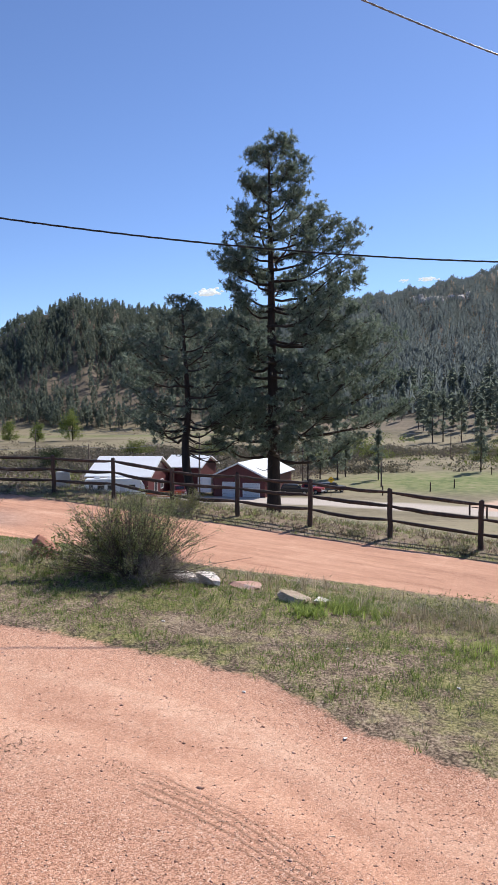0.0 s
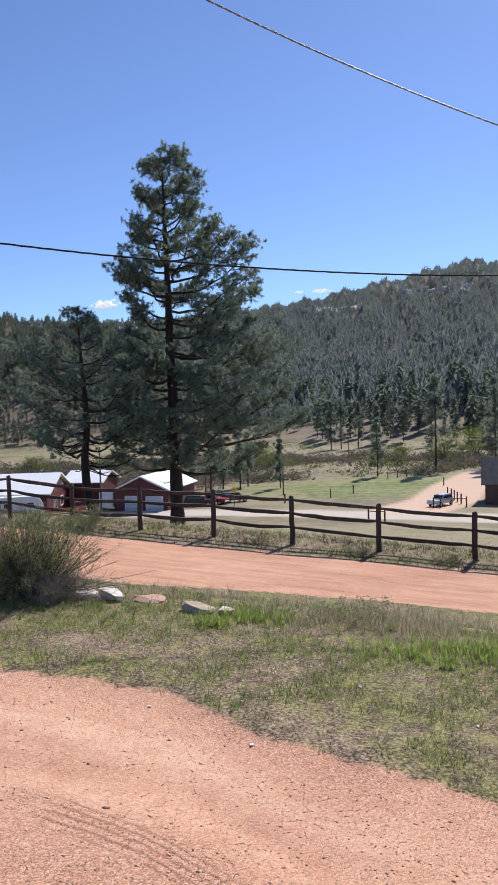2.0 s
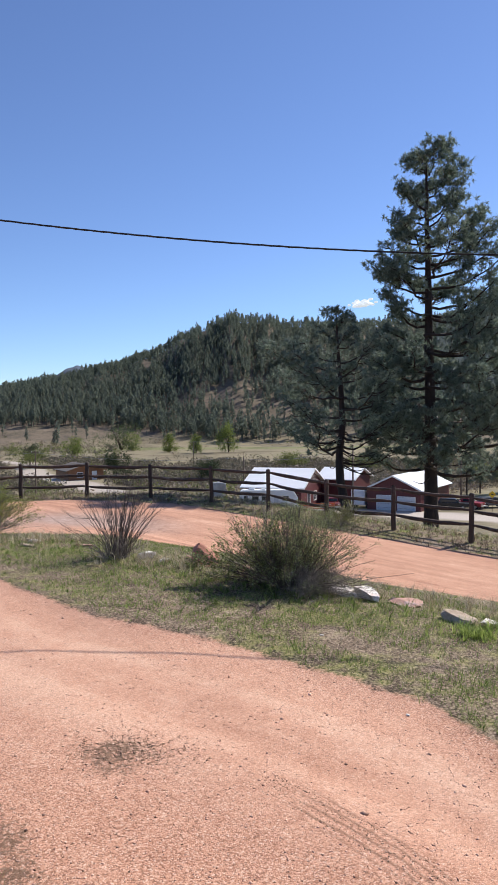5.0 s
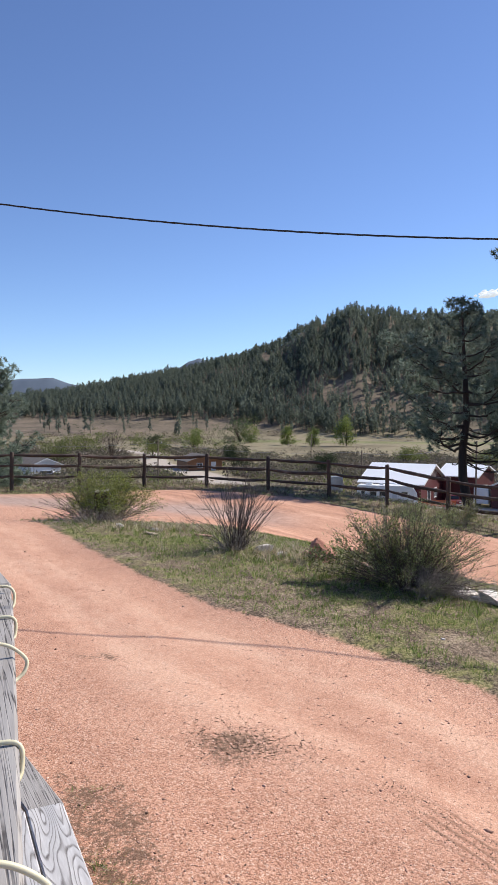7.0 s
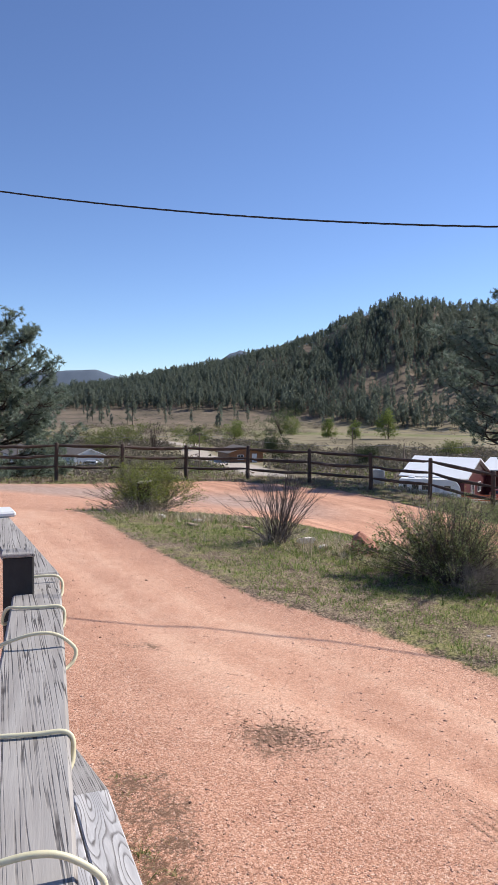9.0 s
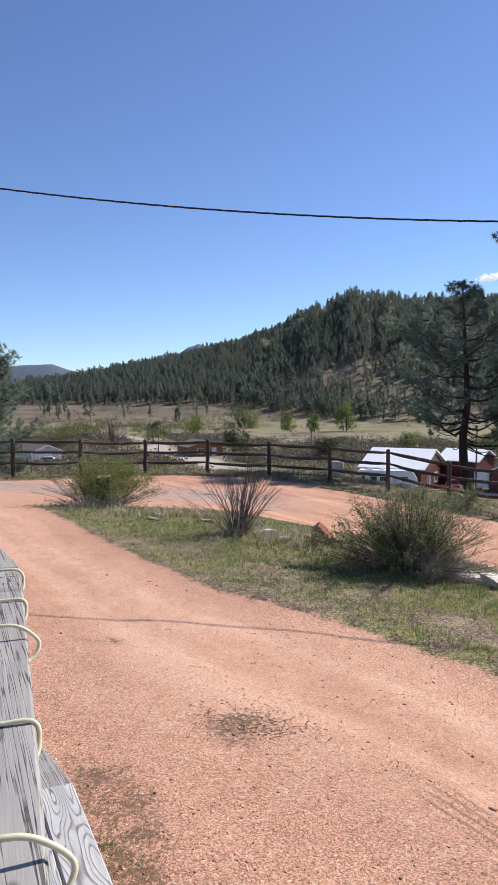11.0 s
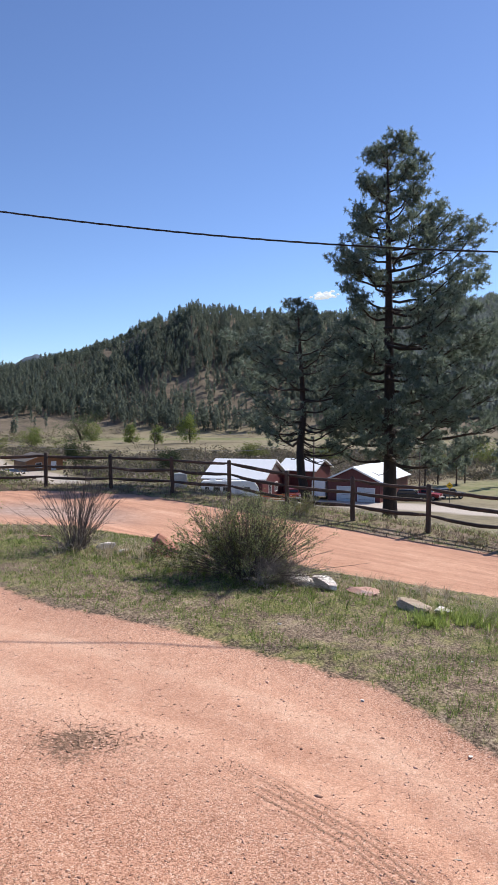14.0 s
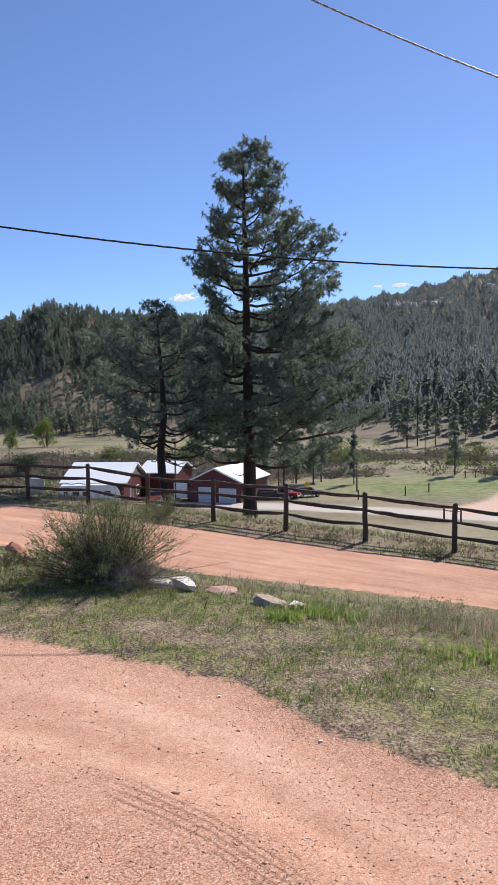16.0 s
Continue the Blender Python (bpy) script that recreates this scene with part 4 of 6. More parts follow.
def scatter_chips(name, label, material, n, size, seed, edge=False):
    rng = np.random.default_rng(seed)
    a, r = np.radians(rng.uniform(-46, 38, n)), 2.2 + 9 * rng.uniform(0, 1, n) ** 2.1
    x, y = r * np.sin(a), r * np.cos(a)
    k = (is_gravel(x, y) + rng.normal(0, 0.2, n) > 0.55)
    if edge:
        k &= np.abs(np.interp(x, FRONT_X, FRONT_Y) - y - 0.5) < 0.9 * rng.uniform(0.3, 1.2, n)
    x, y = x[k], y[k]
    s = np.exp(rng.normal(math.log(size), 0.4, len(x)))
    p = np.stack([x, y, surface_z(x, y) - s * 0.1], 1)
    v, f = strewn([chip_shape(rng) for _ in range(8)], p, rng.uniform(0, 6.28, len(p)), s, None, seed)
    tagged(new(name, mesh_of(name, v, f, material)), label, "gravel", kind="stuff")


scatter_chips("gravel_chips", "loose pink and rust granite chips on the drive", CHIPS, 27000, 0.0043, 12)
scatter_chips("edge_chips", "coarser granite chips along the edge of the drive", CHIPS, 14000, 0.0055, 13, True)
def deck_edge(rng, n):
    a, b = rng.uniform(0.8, 3.6, n), 0.3 + np.abs(rng.normal(0, 0.09, n))
    x, y = -0.597 * a + 0.802 * b, 0.802 * a + 0.597 * b
    return x, y, np.sin(a * 9) + rng.normal(0, 0.5, n) > 0.2


sow("deck_weeds", "sparse grass and litter along the foot of the deck", GRASS, 420, deck_edge, (0.5, 1.3), 15, 7, 0.03, 0.04, 0.0015)
sow("deck_straw", "dry straw litter along the foot of the deck", STRAW, 500, deck_edge, (0.5, 1.3), 16, 6, 0.012, 0.05, 0.0015)
scatter_chips("dark_chips", "scattered dark stone chips on the drive", DARK_CHIPS, 620, 0.0055, 14)


# ---- rocks ----
WHITE_ROCK = surface("pale quartz rock", ((0.3, (0.56, 0.48, 0.42)), (0.5, (0.76, 0.70, 0.64)), (0.7, (0.84, 0.80, 0.76))), 5.0, 0.85, 30.0, 0.35, 0.01, wear=(0.5, 0.32, 0.24))
PINK_ROCK = surface("pink granite rock", ((0.3, (0.36, 0.18, 0.13)), (0.5, (0.52, 0.29, 0.22)), (0.7, (0.60, 0.38, 0.31))), 6.0, 0.85, 34.0, 0.6, 0.02, wear=(0.62, 0.5, 0.44))
RED_ROCK = surface("red sandstone rock", ((0.3, (0.24, 0.085, 0.055)), (0.5, (0.42, 0.18, 0.12)), (0.7, (0.54, 0.28, 0.20))), 6.0, 0.9, 30.0, 0.8, 0.02)
TAN_ROCK = surface("tan weathered rock", ((0.3, (0.26, 0.18, 0.12)), (0.5, (0.44, 0.33, 0.235)), (0.7, (0.58, 0.46, 0.35))), 5.0, 0.9, 30.0, 0.7, 0.02, wear=(0.2, 0.19, 0.13))


def rock(x, y, size, material, label, seed, turn=0.0, tilt=0.0, sink=0.25):
    rng = np.random.default_rng(seed)
    bm = bmesh.new()
    bmesh.ops.create_icosphere(bm, subdivisions=4, radius=1.0)
    planes = rng.normal(size=(9, 3))
    planes /= np.linalg.norm(planes, axis=1)[:, None]
    cut = rng.uniform(0.38, 0.78, 9)
    planes[0], cut[0] = (0.1, 0.0, 0.995), 0.42
    for v in bm.verts:
        c = np.array(v.co)
        for n, d in zip(planes, cut):
            e = c @ n - d
            if e > 0:
                c = c - n * e
        c = c * (1 + 0.10 * noise.noise(Vector(c * 2.3 + seed)) + 0.05 * noise.noise(Vector(c * 7 + seed)))
        v.co = c * np.array(size) / 2 * 1.05
    me = bpy.data.meshes.new("rock")
    bm.to_mesh(me)
    bm.free()
    me.materials.append(material)
    ob = new("rock", me)
    ob.matrix_basis = pose(x, y, level(x, y) + size[2] * (0.5 - sink), tilt, tilt * 1.25, turn)
    return tagged(ob, label, "rock", "rocks along the island")


rock(0.05, 7.66, (0.32, 0.32, 0.22), WHITE_ROCK, "pale angular quartz rock beside the bush", 3, 8, 6, 0.28)
rock(-0.2, 7.72, (0.30, 0.24, 0.13), WHITE_ROCK, "pale rock half under dead twigs", 4, -6, 10, 0.15)
rock(0.42, 7.6, (0.40, 0.30, 0.10), PINK_ROCK, "flat pink granite slab in the grass", 5, 6, 5, 0.22)
rock(0.88, 7.05, (0.36, 0.32, 0.13), TAN_ROCK, "tan slab tilted in long grass", 6, -8, 5, 0.12)
rock(1.17, 7.02, (0.2, 0.2, 0.1), WHITE_ROCK, "small pale rock beside the tan slab", 7, 20, 8, 0.2)
rock(1.9, 6.75, (0.18, 0.12, 0.1), TAN_ROCK, "small tan stone in the grass", 8, 50)
rock(-1.88, 8.65, (0.36, 0.32, 0.32), RED_ROCK, "rough red sandstone boulder in dry grass", 9, 40, 24, 0.1)
rock(-2.1, 8.85, (0.24, 0.2, 0.16), PINK_ROCK, "pink stone beside the red boulder", 10, 0)
rock(-1.32, 8.35, (0.24, 0.2, 0.2), PINK_ROCK, "pink stone under the leafy bush", 11, 25)
rock(-2.75, 9.0, (0.3, 0.2, 0.16), WHITE_ROCK, "greyish pale stone behind the bare bush", 12, 70)
rock(-2.45, 8.85, (0.2, 0.12, 0.08), WHITE_ROCK, "small white stone near the bare bush", 13, 70)
rock(-5.42, 10.05, (0.16, 0.12, 0.13), WHITE_ROCK, "small white stone in the turf", 14, 10, 0, 0.1)
rock(-4.75, 10.05, (0.3, 0.14, 0.1), WHITE_ROCK, "low pale stone in the turf", 15, -10)
rock(-4.65, 9.65, (0.36, 0.1, 0.06), TAN_ROCK, "flat tan stone in the turf", 16, -20)
rock(-3.9, 9.75, (0.3, 0.12, 0.06), PINK_ROCK, "flat pinkish stone in the turf", 17, -10)
rock(-5.0, 10.3, (0.3, 0.08, 0.06), TAN_ROCK, "flat tan stone behind the turf", 18, 5)
for i, (x, y) in enumerate(((0.27, 4.72), (0.83, 4.08), (1.8, 4.88), (-0.35, 6.15), (1.15, 5.6), (2.3, 4.1))):
    rock(x, y, (0.035, 0.026, 0.018), WHITE_ROCK, "small pale pebble in the thin turf", 30 + i, i * 50, 0, 0.15)

DRY_WOOD = surface("bleached twig", ((0.3, (0.34, 0.27, 0.20)), (0.7, (0.56, 0.48, 0.39))), 8.0, 0.85, 60.0, 0.3)
for i, (x, y, ang, ln) in enumerate(((-1.22, 3.62, 30, 0.12), (-1.17, 3.55, 75, 0.1), (-1.30, 3.60, 110, 0.08), (0.52, 3.1, 15, 0.16), (-1.02, 3.72, 160, 0.07), (-1.95, 8.25, 45, 0.35), (-3.0, 8.6, 60, 0.3), (0.25, 3.95, 170, 0.08))):
    k = np.linspace(-0.5, 0.5, 5)
    c = np.stack([k * ln * math.cos(radians(ang)), k * ln * math.sin(radians(ang)) + 0.006 * np.sin(k * 9), np.full(5, 0.008)], 1)
    v, f = tube(c, np.full(5, 0.006), 5)
    ob = new("twig", mesh_of("twig", v, f, DRY_WOOD, True))
    ob.matrix_basis = at(x, y, level(x, y) - 0.02)
    tagged(ob, "bleached dry twig lying on the ground", "twig", "fallen twigs")


# ---- bushes ----
STEM_DARK = surface("dark twig", ((0.3, (0.055, 0.042, 0.038)), (0.7, (0.17, 0.125, 0.105))), 6.0, 0.85, 40.0, 0.2, vary=0.3)
STEM_GREY = surface("grey dead twig", ((0.3, (0.19, 0.155, 0.13)), (0.7, (0.36, 0.31, 0.27))), 6.0, 0.9, 40.0, 0.2, vary=0.3)
LEAF_SAGE = leafy("small bush leaves", (0.11, 0.12, 0.04), (0.33, 0.33, 0.14), 0.45, 0.8)
LEAF_GREEN = leafy("grey-green bush leaves", (0.09, 0.115, 0.04), (0.34, 0.37, 0.17), 0.5, 0.8)
LEAF_LIME = leafy("yellow-green leaves", (0.10, 0.13, 0.02), (0.30, 0.33, 0.06), 0.4, 0.8)


def leaf_shapes(rng, n, spread, leaf):
    c = rng.normal(0, spread, (n, 3))
    d, e = rng.normal(size=(n, 3)), rng.normal(size=(n, 3))
    d *= leaf / np.linalg.norm(d, axis=1)[:, None]
    e *= leaf * 0.4 / np.linalg.norm(e, axis=1)[:, None]
    v = np.stack([c, c + d * 0.5 + e, c + d, c + d * 0.5 - e], 1).reshape(-1, 3)
    i = np.arange(n)[:, None] * 4
    return v, np.concatenate([i + [0, 1, 2], i + [0, 2, 3]])


def stems(rng, n, w, h, fan, thick, forks=3, base=0.12, heading=None, droop=0.0):
    """Stems that fan out from a crown, with forks. Returns tubes and the points along them."""
    out, pts = [], []
    for _ in range(n):
        a = rng.uniform(0, 6.28) if heading is None else rng.normal(*heading)
        tilt = abs(rng.normal(0, 1)) * fan
        hh = h * rng.uniform(0.55, 1.05) * math.cos(min(tilt, 1.2))
        reach = min(w * 0.5 * math.sin(min(tilt, 1.5)) * rng.uniform(0.8, 1.25), w * 0.65)
        k = np.linspace(0, 1, 7)
        p = np.stack([math.cos(a) * (base * rng.uniform(0, 1) + reach * k ** 1.3), math.sin(a) * (base * rng.uniform(0, 1) + reach * k ** 1.3), hh * (k - droop * k ** 3)], 1)
        p[1:] += np.cumsum(rng.normal(0, 0.012, (6, 3)), 0)
        out.append(tube(p, thick * (1 - 0.75 * k), 4))
        pts.append(p[2:])
        for _ in range(forks):
            s = rng.integers(2, 6)
            d = p[s] - p[s - 1] + rng.normal(0, 0.06, 3)
            d *= rng.uniform(0.12, 0.32) * h / (np.linalg.norm(d) + 1e-9)
            d[2] = abs(d[2]) * 0.9 + 0.02
            q = p[s] + d * np.linspace(0, 1, 4)[:, None] + np.cumsum(rng.normal(0, 0.008, (4, 3)), 0)
            out.append(tube(q, thick * 0.5 * np.array([1, 0.8, 0.6, 0.3]), 3))
            pts.append(q[1:])
    return joined(out), np.concatenate(pts)


def leaves_on(rng, pts, n, sizes, leaf, spread, material, parent, name, seed):
    c = pts[rng.integers(0, len(pts), n)] + rng.normal(0, 0.02, (n, 3))
    v, f = strewn([leaf_shapes(rng, 7, spread, leaf) for _ in range(6)], c, rng.uniform(0, 6.28, n), rng.uniform(*sizes, n), None, seed)
    return piece(name, mesh_of(name, v, f, material), parent)


def put_bush(name, x, y, label):
    return thing(name, at(x, y, level(x, y) - 0.02), label, "bush", "bushes on the island")


rng = np.random.default_rng(71)
bush = put_bush("leafy_bush", -0.78, 7.85, "dense leafy bush with dark stems and dead lower twigs")
(v, f), live = stems(rng, 250, 1.85, 0.86, 0.58, 0.0052, 4, 0.28)
piece("stem_mass", mesh_of("stem_mass", v, f, STEM_DARK), bush)
leaves_on(rng, live[live[:, 2] > 0.10], 4600, (0.5, 1.2), 0.0155, 0.024, LEAF_GREEN, bush, "foliage", 1)
(v, f), _ = stems(rng, 210, 1.15, 0.46, 0.8, 0.0034, 7, 0.3, (-0.5, 0.65), 0.35)
piece("dead_brush", mesh_of("dead_brush", v + np.array([0.14, -0.12, 0]), f, STEM_GREY), bush, "grey dead lower twigs")
(v, f), _ = stems(rng, 34, 1.5, 0.98, 0.45, 0.004, 5, 0.25, (2.4, 0.6))
piece("bare_brush", mesh_of("bare_brush", v + np.array([-0.2, 0.1, 0]), f, STEM_GREY), bush, "bare grey upper twigs")
(v, f), arm = stems(rng, 16, 2.3, 0.72, 0.9, 0.006, 5, 0.1, (3.2, 0.35))
piece("low_bough", mesh_of("low_bough", v, f, STEM_DARK), bush)
leaves_on(rng, arm[arm[:, 2] > 0.2], 420, (0.7, 1.3), 0.028, 0.022, LEAF_SAGE, bush, "sparse_foliage", 2)

bare = put_bush("bare_bush", -3.12, 8.95, "leafless bush of many upright dark stems")
(v, f), _ = stems(rng, 92, 1.8, 1.08, 0.5, 0.004, 5, 0.15)
piece("stem_mass", mesh_of("stem_mass", v, f, STEM_DARK), bare)
(v, f), _ = stems(rng, 60, 0.8, 0.35, 0.7, 0.005, 3, 0.15)
piece("dead_brush", mesh_of("dead_brush", v, f, STEM_GREY), bare, "short broken grey twigs at its foot")

lime = put_bush("yellow_green_bush", -6.55, 11.5, "broad bush with yellow-green top and dark stems")
(v, f), live = stems(rng, 190, 1.75, 0.92, 0.6, 0.006, 4, 0.42)
piece("stem_mass", mesh_of("stem_mass", v, f, STEM_DARK), lime)
leaves_on(rng, live[(live[:, 2] > 0.3) & (live[:, 0] > -0.35)], 2200, (0.6, 1.3), 0.02, 0.035, LEAF_LIME, lime, "foliage", 3)
leaves_on(rng, live[(live[:, 2] > 0.12)], 2200, (0.6, 1.3), 0.02, 0.035, LEAF_GREEN, lime, "lower_foliage", 4)
(v, f), _ = stems(rng, 170, 1.7, 0.5, 0.85, 0.004, 5, 0.45, (-0.9, 1.1), 0.3)
piece("dead_brush", mesh_of("dead_brush", v + np.array([0.2, -0.5, 0]), f, STEM_GREY), lime, "grey dead lower twigs")

stump = thing("cut_post", pose(-6.38, 11.3, level(-6.38, 11.3) - 0.1, 2, -3, 24), "squat dark cut post standing in the yellow-green bush", "post")
part("shaft", boxed((0.26, 0.24, 0.62, at(0, 0, 0.31)), bevel=0.015), POST_WOOD, stump)
part("top_face", boxed((0.24, 0.22, 0.012, at(0, 0, 0.625)), bevel=0.005), STEM_GREY, stump, "weathered grey sawn top")

weeds = put_bush("dry_weed_clump", 2.45, 6.75, "low clump of dry grey-green weeds")
(v, f), live = stems(rng, 60, 0.9, 0.24, 0.8, 0.003, 4, 0.35)
piece("stem_mass", mesh_of("stem_mass", v, f, STEM_GREY), weeds)
leaves_on(rng, live, 400, (0.6, 1.2), 0.02, 0.02, LEAF_SAGE, weeds, "foliage", 6)
verge_bush = thing("verge_bush", at(-0.6, 22.9, level(-0.6, 22.9)) @ Matrix.Scale(0.75, 4), "grey-green bush against the rail fence", "bush", "bushes along the fence")
(v, f), live = stems(rng, 90, 2.4, 0.95, 0.7, 0.008, 3, 0.6)
piece("stem_mass", mesh_of("stem_mass", v, f, STEM_GREY), verge_bush)
leaves_on(rng, live, 800, (0.7, 1.3), 0.04, 0.05, LEAF_SAGE, verge_bush, "foliage", 5)
for i, (x, y, s) in enumerate(((6.6, 18.2, 0.36), (8.6, 17.0, 0.42), (10.6, 15.7, 0.46), (4.2, 19.9, 0.3), (-2.3, 24.0, 0.4))):
    b = copy_thing(verge_bush, pose(x, y, level(x, y), 0, 0, 70 * i) @ Matrix.Scale(s, 4))
    b.scale = (s, s, s * 0.75)
    tagged(b, "low dry brush at the foot of the fence")


# ---- the deck railing with the cord ----
GREY_WOOD_M, t, shader = graph("weathered grey lumber")
co = t.nodes.new("ShaderNodeTexCoord")
mp = t.nodes.new("ShaderNodeMapping")
mp.inputs["Scale"].default_value, mp.inputs["Rotation"].default_value = (0.8, 10.0, 10.0), (0, 0, radians(1.0))
t.links.new(co.outputs["Object"], mp.inputs["Vector"])
grain = noise_at(t, mp.outputs[0], 3.0, 6.0, 0.6)
slant = t.nodes.new("ShaderNodeMapping")
slant.inputs["Rotation"].default_value = (0, 0, radians(4.0))
t.links.new(co.outputs["Object"], slant.inputs["Vector"])
mp2 = t.nodes.new("ShaderNodeMapping")
mp2.inputs["Scale"].default_value = (0.9, 58.0, 58.0)
t.links.new(slant.outputs[0], mp2.inputs["Vector"])
cracks = noise_at(t, mp2.outputs[0], 1.6, 2.0, 0.45)
broken = noise_at(t, slant.outputs[0], 9.0, 3.0, 0.6)
knots = add(t, "ShaderNodeTexVoronoi", Scale=4.2)
mp3 = t.nodes.new("ShaderNodeMapping")
mp3.inputs["Scale"].default_value = (1.0, 2.2, 1.0)
t.links.new(co.outputs["Object"], mp3.inputs["Vector"])
t.links.new(mp3.outputs[0], knots.inputs["Vector"])
wood = tone(t, grain, ((0.28, (0.26, 0.235, 0.215)), (0.45, (0.315, 0.288, 0.267)), (0.6, (0.36, 0.333, 0.31)), (0.78, (0.43, 0.40, 0.375))))
line = tone(t, cracks, ((0.462, (0, 0, 0)), (0.488, (1, 1, 1)), (0.512, (1, 1, 1)), (0.538, (0, 0, 0))))
line = mix(t, 1.0, line, tone(t, broken, ((0.38, (0.2,) * 3), (0.56, (1, 1, 1)))), "MULTIPLY")
wood = mix(t, line, wood, (0.06, 0.05, 0.046))
wood = mix(t, tone(t, knots.outputs["Distance"], ((0.05, (1, 1, 1)), (0.11, (0, 0, 0)))), wood, (0.09, 0.075, 0.065))
t.links.new(wood, shader.inputs["Base Color"])
shader.inputs["Roughness"].default_value = 0.85
bump(t, shader, calc(t, "SUBTRACT", grain, calc(t, "MULTIPLY", line, 0.6)), 0.5, 0.005)
PALE_BOARD, t, shader = graph("bleached deck board")
co = t.nodes.new("ShaderNodeTexCoord")
mp = t.nodes.new("ShaderNodeMapping")
mp.inputs["Scale"].default_value = (0.9, 5.5, 5.5)
t.links.new(co.outputs["Object"], mp.inputs["Vector"])
growth = calc(t, "FRACT", calc(t, "ADD", calc(t, "MULTIPLY", noise_at(t, mp.outputs[0], 1.3, 1.0), 30.0), calc(t, "MULTIPLY", noise_at(t, mp.outputs[0], 7.0, 4.0), 0.8)))
board = tone(t, growth, ((0.0, (0.11, 0.095, 0.09)), (0.1, (0.22, 0.20, 0.19)), (0.25, (0.50, 0.475, 0.465)), (0.85, (0.57, 0.55, 0.54)), (1.0, (0.13, 0.11, 0.105))))
board = mix(t, tone(t, noise_at(t, mp.outputs[0], 14.0, 6.0), ((0.4, (0.5,) * 3), (0.6, (0, 0, 0)))), board, (0.40, 0.38, 0.37))
t.links.new(board, shader.inputs["Base Color"])
shader.inputs["Roughness"].default_value = 0.85
bump(t, shader, growth, 0.3, 0.003)
BLACK_POST = surface("dark painted post", ((0.3, (0.012, 0.011, 0.011)), (0.7, (0.035, 0.032, 0.032))), 5.0, 0.7, 30.0, 0.4, 0.006)
CORD = surface("pale yellow cord", ((0.3, (0.62, 0.56, 0.36)), (0.7, (0.76, 0.71, 0.50))), 12.0, 0.5, 80.0, 0.3, 0.002)

# local frame of the railing: x along it, y out over the drive
RAILING = Matrix(((-0.597, 0.802, 0, 0), (0.802, 0.597, 0, 0), (0, 0, 1, 0), (0, 0, 0, 1)))
railing = thing("deck_railing", RAILING, "weathered grey deck railing wound with pale yellow cord", "railing")
TOP = 1.30
part("top_rail", boxed((4.1, 0.145, 0.04, at(0.45, -0.045, TOP - 0.02)), bevel=0.006), GREY_WOOD_M, railing)
part("rail_end", boxed((0.24, 0.138, 0.04, at(2.615, -0.045, TOP - 0.026)), bevel=0.006), GREY_WOOD_M, railing)
part("far_rail", boxed((1.9, 0.14, 0.04, pose(3.64, -0.21, TOP - 0.02, 0, 0, -10)), bevel=0.006), GREY_WOOD_M, railing)
part("support_rail", boxed((4.2, 0.04, 0.09, at(0.45, -0.075, TOP - 0.095)), bevel=0.004), GREY_WOOD_M, railing)
for a in (2.48, 0.0, -1.6):
    p = part("post", boxed((0.09, 0.09, 1.34 if a > 2 else 1.0, at(a, -0.1, 0.745 if a > 2 else 0.6)), bevel=0.004), BLACK_POST if a > 2 else GREY_WOOD_M, railing, "dark painted post" if a > 2 else "")
    if a > 2:
        part("cap", boxed((0.1, 0.1, 0.012, at(a, -0.1, 1.421)), bevel=0.003), GREY_WOOD_M, p)
part("end_post", boxed((0.09, 0.09, 1.10, at(4.4, -0.36, 0.72)), bevel=0.004), GREY_WOOD_M, railing)
part("white_cap", boxed((0.2, 0.16, 0.03, pose(4.1, -0.27, TOP + 0.015, 0, 0, -10)), bevel=0.01), WHITE_PAINT, railing, "white plastic cap")


def cord_path():
    """The cord: over the top, round the edge, under and on."""
    pts = []
    for a, high, hang in ((2.60, 0.01, 0.0), (2.26, 0.0, 0.0), (1.92, 0.03, 0.02), (1.44, 0.0, 0.0), (1.04, 0.03, 0.025), (0.68, 0.01, 0.0), (0.25, 0.0, 0.02), (-0.2, 0.0, 0.0)):
        t0 = TOP + 0.006
        pts += [(a + 0.06, -0.135, t0 - 0.06), (a + 0.02, -0.125, t0 - 0.005), (a + 0.005, -0.085, t0 + high * 0.6), (a, -0.03, t0 + high), (a, 0.014, t0 + high * 0.7), (a - 0.003, 0.0315 + hang, t0 - 0.012),
                (a - 0.014, 0.0325 + hang * 0.8, t0 - 0.038), (a - 0.03, 0.026, t0 - 0.054), (a - 0.07, 0.0, t0 - 0.056), (a - 0.14, -0.06, t0 - 0.06)]
    p = np.array(pts)
    k, out = np.linspace(0, len(p) - 1.001, 620), []
    for q in k:
        i = int(q)
        u = q - i
        p0, p1, p2, p3 = p[max(i - 1, 0)], p[i], p[i + 1], p[min(i + 2, len(p) - 1)]
        out.append(0.5 * (2 * p1 + (p2 - p0) * u + (2 * p0 - 5 * p1 + 4 * p2 - p3) * u * u + (3 * p1 - p0 - 3 * p2 + p3) * u ** 3))
    return np.array(out)


v, f = tube(cord_path(), np.full(620, 0.0046), 8, (1.0, 0.02, 0.03))
piece("cord", mesh_of("cord", v, f, CORD, True), railing, "pale yellow cord")

